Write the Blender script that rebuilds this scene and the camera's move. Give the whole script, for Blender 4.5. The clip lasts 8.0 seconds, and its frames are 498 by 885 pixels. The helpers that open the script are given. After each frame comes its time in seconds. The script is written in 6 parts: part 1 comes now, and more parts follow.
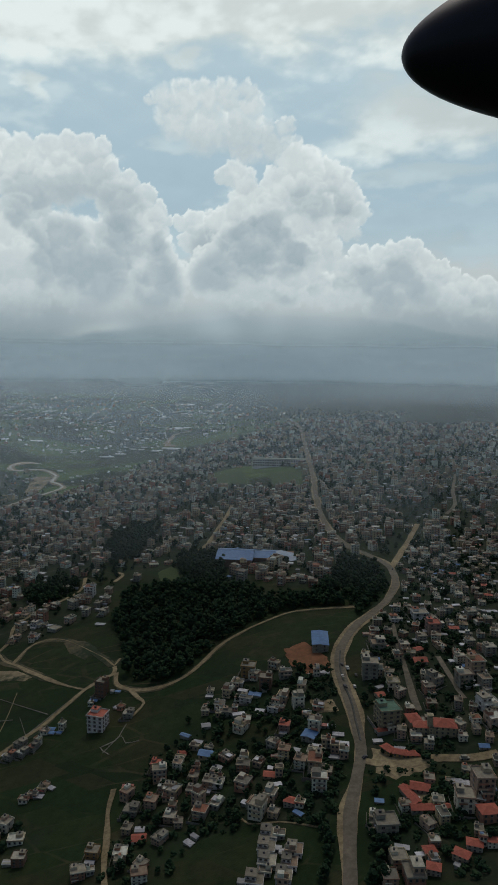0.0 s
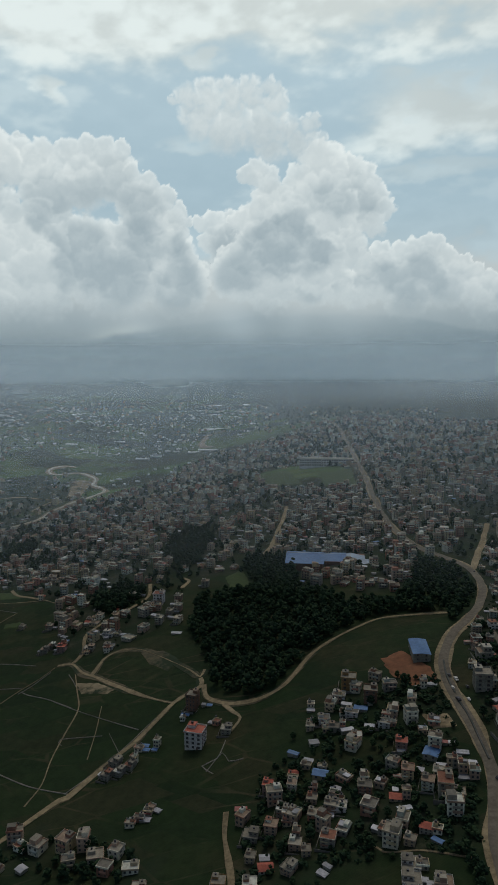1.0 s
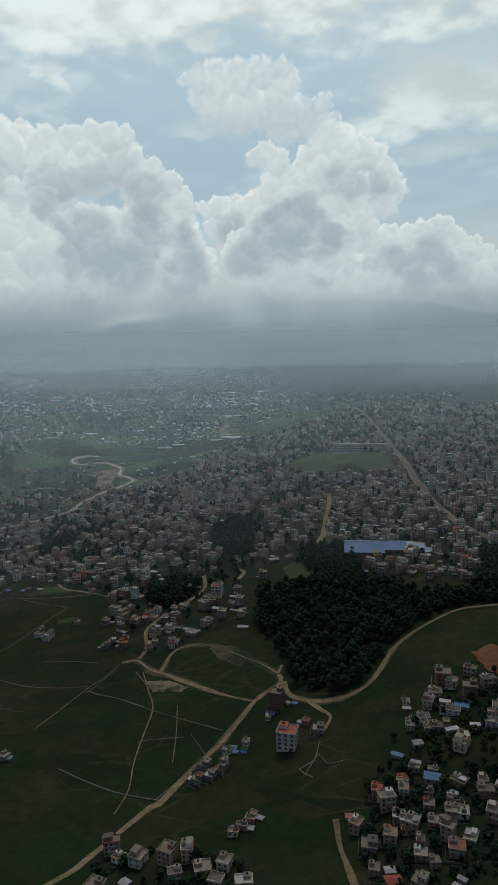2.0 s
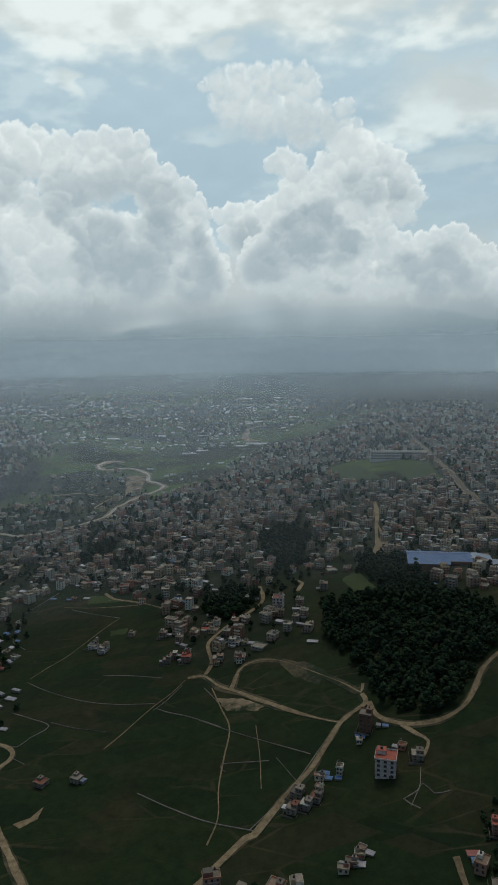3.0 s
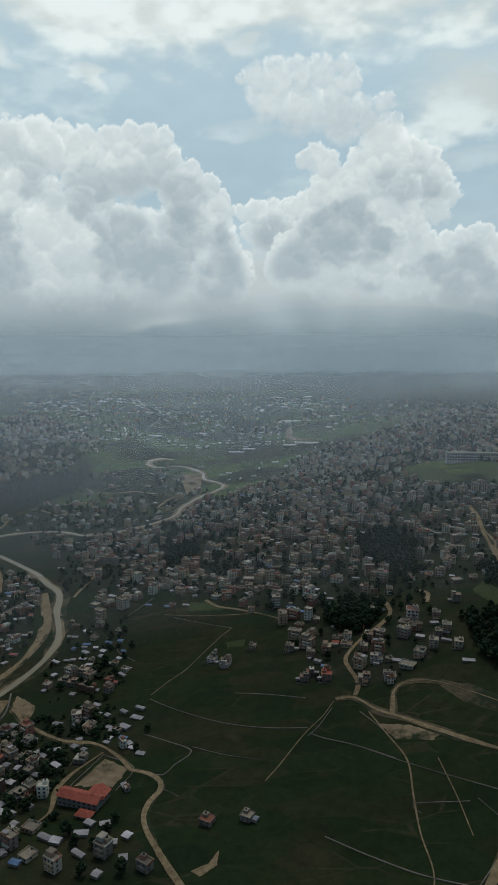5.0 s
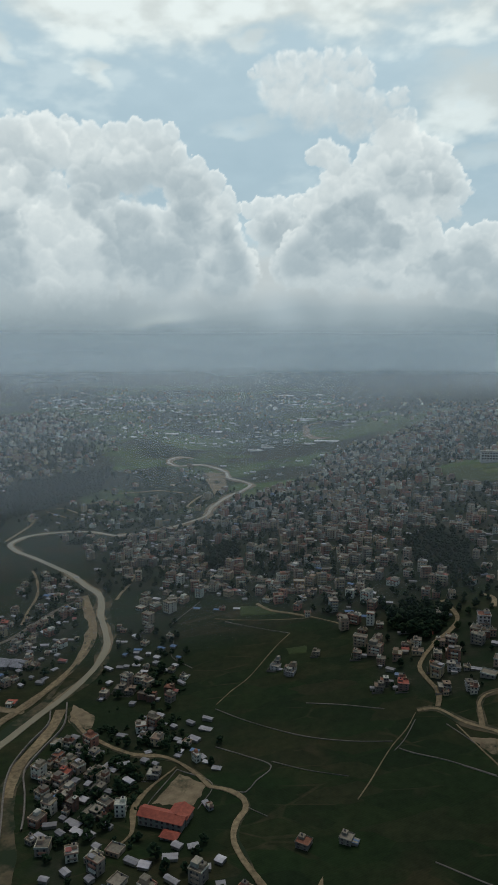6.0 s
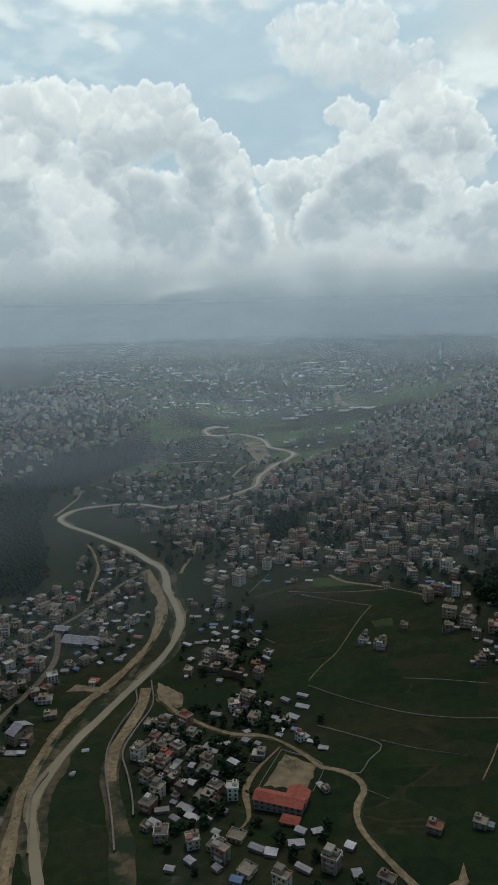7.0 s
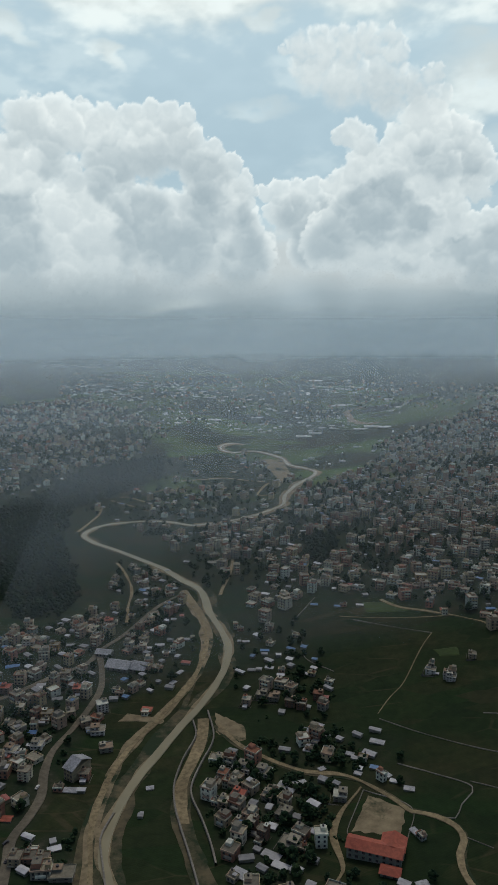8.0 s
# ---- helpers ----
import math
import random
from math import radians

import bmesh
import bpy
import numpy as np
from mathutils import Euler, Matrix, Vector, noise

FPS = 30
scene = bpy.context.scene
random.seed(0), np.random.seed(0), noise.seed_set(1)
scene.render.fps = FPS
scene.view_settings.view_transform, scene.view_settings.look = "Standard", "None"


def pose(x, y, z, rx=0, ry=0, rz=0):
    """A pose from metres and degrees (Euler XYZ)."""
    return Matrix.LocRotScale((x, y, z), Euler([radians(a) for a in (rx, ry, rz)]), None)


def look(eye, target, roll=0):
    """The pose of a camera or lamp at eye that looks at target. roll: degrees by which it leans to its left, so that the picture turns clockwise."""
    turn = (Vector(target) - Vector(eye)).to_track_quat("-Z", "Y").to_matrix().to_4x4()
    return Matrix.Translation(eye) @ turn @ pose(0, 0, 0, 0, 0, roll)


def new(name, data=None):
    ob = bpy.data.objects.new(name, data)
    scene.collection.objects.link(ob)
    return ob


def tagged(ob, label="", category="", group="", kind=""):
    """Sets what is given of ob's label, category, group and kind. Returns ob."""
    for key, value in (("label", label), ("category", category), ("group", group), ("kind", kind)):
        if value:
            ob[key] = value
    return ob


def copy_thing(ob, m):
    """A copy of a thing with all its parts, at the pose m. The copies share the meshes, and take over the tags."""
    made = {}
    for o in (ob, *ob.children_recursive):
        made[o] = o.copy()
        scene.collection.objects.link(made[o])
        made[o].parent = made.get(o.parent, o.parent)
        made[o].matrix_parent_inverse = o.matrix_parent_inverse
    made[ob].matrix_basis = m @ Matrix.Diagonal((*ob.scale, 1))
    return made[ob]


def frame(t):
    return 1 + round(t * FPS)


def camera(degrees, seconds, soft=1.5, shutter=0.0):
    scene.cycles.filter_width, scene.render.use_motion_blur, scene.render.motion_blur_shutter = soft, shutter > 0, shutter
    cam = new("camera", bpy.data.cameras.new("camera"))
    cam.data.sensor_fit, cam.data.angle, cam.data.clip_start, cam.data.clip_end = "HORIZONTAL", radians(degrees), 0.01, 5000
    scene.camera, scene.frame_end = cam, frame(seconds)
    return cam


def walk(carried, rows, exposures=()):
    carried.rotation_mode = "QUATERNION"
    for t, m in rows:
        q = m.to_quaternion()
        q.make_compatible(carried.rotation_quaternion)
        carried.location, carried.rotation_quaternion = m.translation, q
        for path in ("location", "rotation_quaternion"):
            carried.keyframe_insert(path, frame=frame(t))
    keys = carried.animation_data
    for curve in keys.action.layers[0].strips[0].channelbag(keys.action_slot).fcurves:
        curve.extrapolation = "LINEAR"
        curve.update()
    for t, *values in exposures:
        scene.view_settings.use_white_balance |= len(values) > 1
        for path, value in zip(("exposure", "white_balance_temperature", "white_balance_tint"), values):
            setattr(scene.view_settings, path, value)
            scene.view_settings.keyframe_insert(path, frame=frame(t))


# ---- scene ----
# ---------------------------------------------------------------- camera and walk
cam = camera(39.16, 8.0, soft=1.6)
METRES, EYE, TILT, LEAN = 315.0, 157.0, -7.5, 1.0
ROWS = [
    (0.0, -0.0000, 0.0000, 0.0000, 0.00, 0.00, 0.00),
    (0.5, -0.0567, 0.0261, 0.0004, 1.09, 0.07, 0.60),
    (1.0, -0.1135, 0.0520, 0.0006, 1.43, 0.03, 0.96),
    (1.5, -0.1703, 0.0778, 0.0007, 1.61, -1.02, 1.75),
    (3.0, -0.3415, 0.1539, 0.0004, 2.20, -0.42, 1.35),
    (3.5, -0.3988, 0.1789, 0.0001, 2.49, 0.05, 0.74),
    (4.0, -0.4561, 0.2037, -0.0003, 2.71, -0.02, 0.68),
    (5.5, -0.6287, 0.2771, -0.0023, 2.86, -0.56, 0.49),
    (6.0, -0.6864, 0.3012, -0.0031, 2.73, -0.56, 0.40),
    (6.5, -0.7443, 0.3251, -0.0041, 3.50, -2.07, 0.65),
    (7.0, -0.8022, 0.3488, -0.0052, 3.76, -3.06, 1.62),
    (7.5, -0.8602, 0.3724, -0.0064, 2.94, -2.38, 1.42),
    (8.0, -0.9183, 0.3957, -0.0078, 3.13, -1.63, 0.58),
]
LEVEL = pose(0, 0, 0, 0, -1.7, 0)
walk(cam, [(t, LEVEL @ pose(0, 0, EYE, TILT, LEAN, 0) @ pose(METRES * x, METRES * y, METRES * z, 90 + pitch, roll, yaw)) for t, x, y, z, yaw, pitch, roll in ROWS], exposures=[(0.0, -0.06), (1.7, -0.06), (3.0, 0.0), (5.0, 0.0), (6.5, 0.03), (7.0, 0.09), (8.0, 0.10)])

# ---------------------------------------------------------------- world and sun
SUN_EL, SUN_AZ = 62.0, 8.0          # degrees up, degrees to the right of straight ahead
world = bpy.data.worlds.new("daylight")
scene.world = world
world.use_nodes = True
wn = world.node_tree.nodes
sky = wn.new("ShaderNodeTexSky")
sky.sky_type, sky.sun_disc = "NISHITA", False
sky.sun_elevation, sky.sun_rotation = radians(SUN_EL), radians(SUN_AZ)
sky.dust_density, sky.air_density = 3.0, 1.0
wn["Background"].inputs["Strength"].default_value = 0.082
grey_sky, cover_mix = wn.new("ShaderNodeRGBToBW"), wn.new("ShaderNodeMix")
cover_mix.data_type = "RGBA"
cover_mix.inputs[0].default_value = 0.10        # share of the sky that is cloud
world.node_tree.links.new(sky.outputs[0], grey_sky.inputs[0])
world.node_tree.links.new(sky.outputs[0], cover_mix.inputs[6])
world.node_tree.links.new(grey_sky.outputs[0], cover_mix.inputs[7])
world.node_tree.links.new(cover_mix.outputs[2], wn["Background"].inputs["Color"])
sun = new("sun", bpy.data.lights.new("sun", "SUN"))
sun.data.energy, sun.data.angle, sun.data.color = 0.62, radians(10), (1.0, 0.95, 0.87)
sun.matrix_world = look((0, 0, 3000), (-math.sin(radians(SUN_AZ)) * 1000, -math.cos(radians(SUN_AZ)) * 1000, 3000 - 1000 * math.tan(radians(SUN_EL))))


# ---------------------------------------------------------------- materials
def material(name, rough=0.85, metal=0.0):
    m = bpy.data.materials.new(name)
    m.use_nodes = True
    b = m.node_tree.nodes["Principled BSDF"]
    b.inputs["Roughness"].default_value, b.inputs["Metallic"].default_value = rough, metal
    b.inputs["Specular IOR Level"].default_value = 0.25
    return m, m.node_tree.nodes, m.node_tree.links, b


def ramp(nodes, stops, mode="LINEAR"):
    r = nodes.new("ShaderNodeValToRGB")
    r.color_ramp.interpolation = mode
    while len(r.color_ramp.elements) < len(stops):
        r.color_ramp.elements.new(0.5)
    for e, (at, c) in zip(r.color_ramp.elements, stops):
        e.position, e.color = at, (*c, 1)
    return r


def noise_at(nodes, links, scale, detail=4.0, rough=0.55, coords=None):
    n = nodes.new("ShaderNodeTexNoise")
    n.inputs["Scale"].default_value, n.inputs["Detail"].default_value, n.inputs["Roughness"].default_value = scale, detail, rough
    if coords is None:
        coords = nodes.new("ShaderNodeNewGeometry").outputs["Position"]
    links.new(coords, n.inputs["Vector"])
    return n.outputs["Fac"]


def mixed(nodes, links, kind, fac, a, b):
    x = nodes.new("ShaderNodeMix")
    x.data_type, x.blend_type = "RGBA", kind
    for value, slot in ((fac, 0), (a, 6), (b, 7)):
        if isinstance(value, (float, int)):
            x.inputs[slot].default_value = value
        elif isinstance(value, tuple):
            x.inputs[slot].default_value = (*value, 1)
        else:
            links.new(value, x.inputs[slot])
    return x.outputs[2]


def bumped(nodes, links, shader, height, strength, distance):
    b = nodes.new("ShaderNodeBump")
    b.inputs["Strength"].default_value, b.inputs["Distance"].default_value = strength, distance
    links.new(height, b.inputs["Height"])
    links.new(b.outputs[0], shader.inputs["Normal"])


def surface(name, low, high, coarse, fine, rough=0.85, metal=0.0, stain=0.35, relief=0.0):
    """A plain surface: a colour between low and high at a coarse scale, grime at a fine one."""
    m, n, l, b = material(name, rough, metal)
    body = ramp(n, [(0.3, low), (0.7, high)])
    l.new(noise_at(n, l, coarse, 5), body.inputs[0])
    grime = ramp(n, [(0.35, (1 - stain,) * 3), (0.65, (1, 1, 1))])
    l.new(noise_at(n, l, fine, 4, 0.65), grime.inputs[0])
    l.new(mixed(n, l, "MULTIPLY", 1.0, body.outputs[0], grime.outputs[0]), b.inputs["Base Color"])
    if relief:
        bumped(n, l, b, noise_at(n, l, fine * 2, 5), 0.6, relief)
    return m


WALLS = [(0.0, (0.457, 0.380, 0.253)), (0.16, (0.494, 0.360, 0.253)), (0.30, (0.693, 0.659, 0.494)), (0.44, (0.325, 0.307, 0.239)), (0.56, (0.368, 0.198, 0.130)),
         (0.66, (0.572, 0.473, 0.276)), (0.74, (0.420, 0.301, 0.209)), (0.83, (0.389, 0.432, 0.360)), (0.88, (0.768, 0.797, 0.634)), (0.96, (0.510, 0.252, 0.164))]
ROOFS = [(0.0, (0.218, 0.202, 0.149)), (0.30, (0.284, 0.261, 0.193)), (0.50, (0.154, 0.145, 0.112)), (0.66, (0.258, 0.192, 0.129)), (0.76, (0.374, 0.356, 0.274)), (0.88, (0.532, 0.545, 0.451)), (0.94, (0.239, 0.107, 0.063))]
TINS = [(0.0, (0.330, 0.336, 0.340)), (0.30, (0.220, 0.226, 0.228)), (0.62, (0.520, 0.526, 0.530)), (0.88, (0.086, 0.173, 0.302)), (0.95, (0.288, 0.086, 0.065))]


def painted(name, stops, island=False, rough=0.85, stain=0.4, fine=0.9):
    """House paint: one colour of the range to each house, streaked and stained."""
    m, n, l, b = material(name, rough)
    pick = n.new("ShaderNodeNewGeometry").outputs["Random Per Island"] if island else n.new("ShaderNodeObjectInfo").outputs["Random"]
    body = ramp(n, stops, "CONSTANT")
    l.new(pick, body.inputs[0])
    grime = ramp(n, [(0.3, (1 - stain,) * 3), (0.62, (1, 1, 1))])
    l.new(noise_at(n, l, fine, 5, 0.65), grime.inputs[0])
    broad = ramp(n, [(0.35, (0.78, 0.77, 0.75)), (0.65, (1, 1, 1))])
    l.new(noise_at(n, l, 0.12, 2), broad.inputs[0])
    c = mixed(n, l, "MULTIPLY", 1.0, body.outputs[0], grime.outputs[0])
    l.new(mixed(n, l, "MULTIPLY", 1.0, c, broad.outputs[0]), b.inputs["Base Color"])
    return m


M_WALL, M_WALLS = painted("house_paint", WALLS), painted("house_paint_town", WALLS, True)
M_ROOF, M_ROOFS = painted("roof_screed", ROOFS), painted("roof_screed_town", ROOFS, True)
M_TIN, M_TINS = painted("sheet_metal", TINS, False, 0.5, 0.3, 0.5), painted("sheet_metal_town", TINS, True, 0.5, 0.3, 0.5)
M_GLASS = surface("dark_glass", (0.030, 0.030, 0.030), (0.085, 0.082, 0.075), 0.4, 2.0, 0.35)
M_FRAME = surface("window_frame_paint", (0.154, 0.105, 0.070), (0.294, 0.252, 0.210), 0.2, 3.0)
M_CONCRETE = surface("concrete", (0.191, 0.186, 0.142), (0.316, 0.309, 0.237), 0.15, 1.2)
M_TANK = surface("black_tank_plastic", (0.03, 0.03, 0.03), (0.06, 0.06, 0.07), 0.5, 3.0, 0.5)
M_REDTILE = surface("red_roof_tile", (0.259, 0.061, 0.036), (0.360, 0.101, 0.058), 0.10, 0.8, 0.7, 0, 0.3)
M_BLUETIN = surface("blue_sheet_metal", (0.052, 0.128, 0.260), (0.110, 0.205, 0.345), 0.05, 0.6, 0.62, 0, 0.3)
M_WHITETIN = surface("pale_sheet_metal", (0.240, 0.248, 0.252), (0.400, 0.407, 0.412), 0.25, 1.2, 0.45, 0, 0.5)
M_WHITE = surface("white_paint", (0.52, 0.51, 0.45), (0.72, 0.70, 0.63), 0.15, 1.0)
M_FILM = surface("pale_plastic_film", (0.62, 0.63, 0.62), (0.80, 0.81, 0.80), 0.06, 0.5, 0.5, 0, 0.15)
M_BRICK = surface("raw_brick", (0.167, 0.097, 0.062), (0.231, 0.142, 0.094), 0.2, 1.5)
M_OCHRE = surface("ochre_paint", (0.273, 0.165, 0.066), (0.335, 0.225, 0.100), 0.2, 1.2)
M_ASPHALT = surface("worn_asphalt", (0.100, 0.088, 0.062), (0.172, 0.148, 0.104), 0.05, 0.5, 0.9, 0, 0.4, 0.02)
M_DIRT = surface("pale_dirt", (0.175, 0.138, 0.075), (0.320, 0.255, 0.142), 0.05, 0.55, 0.95, 0, 0.5, 0.05)
M_REDSOIL = surface("red_soil", (0.144, 0.060, 0.027), (0.216, 0.102, 0.048), 0.06, 0.3, 0.95, 0, 0.35, 0.1)
M_SILT = surface("river_silt", (0.158, 0.122, 0.076), (0.236, 0.188, 0.117), 0.03, 0.25, 0.9, 0, 0.3)
M_BARK = surface("bark", (0.07, 0.05, 0.035), (0.14, 0.10, 0.07), 0.8, 4.0, 0.95)
M_LINE = surface("road_kerb_paint", (0.04, 0.05, 0.04), (0.09, 0.09, 0.08), 0.2, 1.0)
M_PINK = surface("pink_paint", (0.272, 0.185, 0.143), (0.339, 0.243, 0.190), 0.2, 1.0)
M_CREAM = surface("cream_paint", (0.298, 0.256, 0.157), (0.381, 0.337, 0.212), 0.2, 1.0)
M_PALEGREEN = surface("pale_green_paint", (0.210, 0.238, 0.189), (0.280, 0.301, 0.245), 0.2, 1.0)
M_PALEBLUE = surface("faded_blue_sheet_metal", (0.182, 0.252, 0.322), (0.294, 0.350, 0.399), 0.05, 0.5, 0.45, 0, 0.25)
M_FIELDWALL = surface("field_wall_stone", (0.150, 0.140, 0.115), (0.240, 0.222, 0.185), 0.15, 1.0, 0.95)
M_MEADOW = surface("bright_meadow", (0.032, 0.054, 0.013), (0.046, 0.071, 0.019), 0.03, 0.3, 0.95, 0, 0.3, 0.1)
M_GREENROOF = surface("green_roof_paint", (0.060, 0.130, 0.085), (0.110, 0.190, 0.130), 0.2, 1.0)
M_DARK = surface("black_aircraft_paint", (0.010, 0.012, 0.016), (0.018, 0.021, 0.027), 0.6, 3.0, 0.45)


def water_surface():
    m, n, l, b = material("muddy_water", 0.3)
    c = ramp(n, [(0.3, (0.165, 0.145, 0.082)), (0.7, (0.215, 0.188, 0.108))])
    l.new(noise_at(n, l, 0.06, 4), c.inputs[0])
    l.new(c.outputs[0], b.inputs["Base Color"])
    b.inputs["Specular IOR Level"].default_value = 0.2
    bumped(n, l, b, noise_at(n, l, 0.8, 3), 0.2, 0.1)
    return m


def worn_ground(name, low, high, bare=0.44):
    """Trodden earth with grass creeping over it."""
    m, n, l, b = material(name, 0.95)
    body = ramp(n, [(0.3, low), (0.7, high)])
    l.new(noise_at(n, l, 0.25, 5, 0.65), body.inputs[0])
    cover = ramp(n, [(bare, (0, 0, 0)), (bare + 0.12, (1, 1, 1))])
    l.new(noise_at(n, l, 0.07, 6, 0.65), cover.inputs[0])
    l.new(mixed(n, l, "MIX", cover.outputs[0], body.outputs[0], (0.015, 0.027, 0.010)), b.inputs["Base Color"])
    bumped(n, l, b, noise_at(n, l, 0.5, 5), 0.5, 0.1)
    return m


M_WORN, M_WORNPALE = worn_ground("worn_soil", (0.048, 0.041, 0.023), (0.11, 0.092, 0.050)), worn_ground("worn_pale_earth", (0.12, 0.095, 0.055), (0.24, 0.195, 0.115), 0.52)
M_WATER = water_surface()


def foliage(name, island):
    m, n, l, b = material(name, 0.9)
    pick = n.new("ShaderNodeNewGeometry").outputs["Random Per Island"] if island else n.new("ShaderNodeObjectInfo").outputs["Random"]
    tone = ramp(n, [(0.0, (0.010, 0.025, 0.014)), (0.5, (0.016, 0.036, 0.019)), (1.0, (0.032, 0.056, 0.024))])
    l.new(pick, tone.inputs[0])
    fleck = ramp(n, [(0.35, (0.55, 0.6, 0.5)), (0.7, (1.15, 1.1, 1.0))])
    l.new(noise_at(n, l, 0.9, 3, 0.7), fleck.inputs[0])
    l.new(mixed(n, l, "MULTIPLY", 1.0, tone.outputs[0], fleck.outputs[0]), b.inputs["Base Color"])
    b.inputs["Specular IOR Level"].default_value = 0.1
    return m


M_LEAF, M_LEAVES = foliage("foliage", False), foliage("foliage_wood", True)


def land():
    """Fields in parcels, with bare earth between the houses."""
    m, n, l, b = material("farmland", 0.95)
    b.inputs["Specular IOR Level"].default_value = 0.1
    where = n.new("ShaderNodeNewGeometry").outputs["Position"]
    wob = n.new("ShaderNodeMapping")
    wob.inputs["Rotation"].default_value = (0, 0, radians(-28))
    wob.inputs["Scale"].default_value = (1 / 30, 1 / 12, 0.0)
    l.new(where, wob.inputs[0])
    cells = n.new("ShaderNodeTexVoronoi")
    cells.distance, cells.inputs["Scale"].default_value, cells.inputs["Randomness"].default_value = "CHEBYCHEV", 1.0, 0.7
    l.new(wob.outputs[0], cells.inputs["Vector"])
    sep = n.new("ShaderNodeSeparateColor")
    l.new(cells.outputs["Color"], sep.inputs[0])
    crop = ramp(n, [(0.0, (0.010, 0.021, 0.008)), (0.35, (0.016, 0.031, 0.010)), (0.55, (0.024, 0.028, 0.012)), (0.75, (0.012, 0.031, 0.009)), (1.0, (0.032, 0.032, 0.016))])
    l.new(sep.outputs[0], crop.inputs[0])
    sward = ramp(n, [(0.3, (0.010, 0.022, 0.009)), (0.52, (0.015, 0.027, 0.010)), (0.63, (0.042, 0.038, 0.019))])
    l.new(noise_at(n, l, 0.018, 6, 0.6), sward.inputs[0])
    c = mixed(n, l, "MIX", 0.62, sward.outputs[0], crop.outputs[0])
    edges = n.new("ShaderNodeTexVoronoi")
    edges.feature, edges.inputs["Scale"].default_value, edges.inputs["Randomness"].default_value = "DISTANCE_TO_EDGE", 1.0, 0.7
    l.new(wob.outputs[0], edges.inputs["Vector"])
    bund = ramp(n, [(0.0, (1, 1, 1)), (0.016, (1, 1, 1)), (0.032, (0, 0, 0))])
    l.new(edges.outputs["Distance"], bund.inputs[0])
    gaps = ramp(n, [(0.50, (0, 0, 0)), (0.66, (0.6, 0.6, 0.6))])
    l.new(noise_at(n, l, 0.03, 3), gaps.inputs[0])
    c = mixed(n, l, "MIX", mixed(n, l, "MULTIPLY", 1.0, bund.outputs[0], gaps.outputs[0]), c, (0.062, 0.054, 0.030))
    furrow = n.new("ShaderNodeTexWave")
    furrow.inputs["Scale"].default_value, furrow.inputs["Distortion"].default_value, furrow.inputs["Detail"].default_value = 0.35, 3.0, 3.0
    turned = n.new("ShaderNodeMapping")
    turned.inputs["Rotation"].default_value = (0, 0, radians(62))
    l.new(where, turned.inputs[0])
    l.new(turned.outputs[0], furrow.inputs["Vector"])
    rows_ = ramp(n, [(0.2, (0.80, 0.82, 0.80)), (0.8, (1.12, 1.1, 1.05))])
    l.new(furrow.outputs["Fac"], rows_.inputs[0])
    c = mixed(n, l, "MULTIPLY", 0.35, c, rows_.outputs[0])
    tuft = ramp(n, [(0.3, (0.6, 0.62, 0.6)), (0.7, (1.2, 1.15, 1.1))])
    l.new(noise_at(n, l, 0.22, 6, 0.7), tuft.inputs[0])
    c = mixed(n, l, "MULTIPLY", 1.0, c, tuft.outputs[0])
    earth = ramp(n, [(0.40, (0.011, 0.022, 0.010)), (0.60, (0.028, 0.032, 0.020)), (0.80, (0.12, 0.105, 0.075))])
    l.new(noise_at(n, l, 0.09, 5, 0.65), earth.inputs[0])
    rice = ramp(n, [(0.0, (0.040, 0.072, 0.022)), (0.3, (0.060, 0.105, 0.028)), (0.5, (0.030, 0.055, 0.020)), (0.7, (0.085, 0.110, 0.036)), (1.0, (0.050, 0.090, 0.026))])
    l.new(sep.outputs[1], rice.inputs[0])
    wet = n.new("ShaderNodeAttribute")
    wet.attribute_name = "paddy"
    c = mixed(n, l, "MIX", wet.outputs["Fac"], c, rice.outputs[0])
    far_off = n.new("ShaderNodeAttribute")
    far_off.attribute_name = "far_off"
    thicket = ramp(n, [(0.47, (0, 0, 0)), (0.56, (1, 1, 1))])
    l.new(noise_at(n, l, 0.006, 5, 0.6), thicket.inputs[0])
    c = mixed(n, l, "MIX", mixed(n, l, "MULTIPLY", 1.0, thicket.outputs[0], far_off.outputs["Fac"]), c, (0.014, 0.024, 0.016))
    built = n.new("ShaderNodeAttribute")
    built.attribute_name = "built"
    l.new(mixed(n, l, "MIX", built.outputs["Fac"], c, earth.outputs[0]), b.inputs["Base Color"])
    bumped(n, l, b, noise_at(n, l, 0.5, 5, 0.7), 0.5, 0.4)
    return m


M_LAND = land()


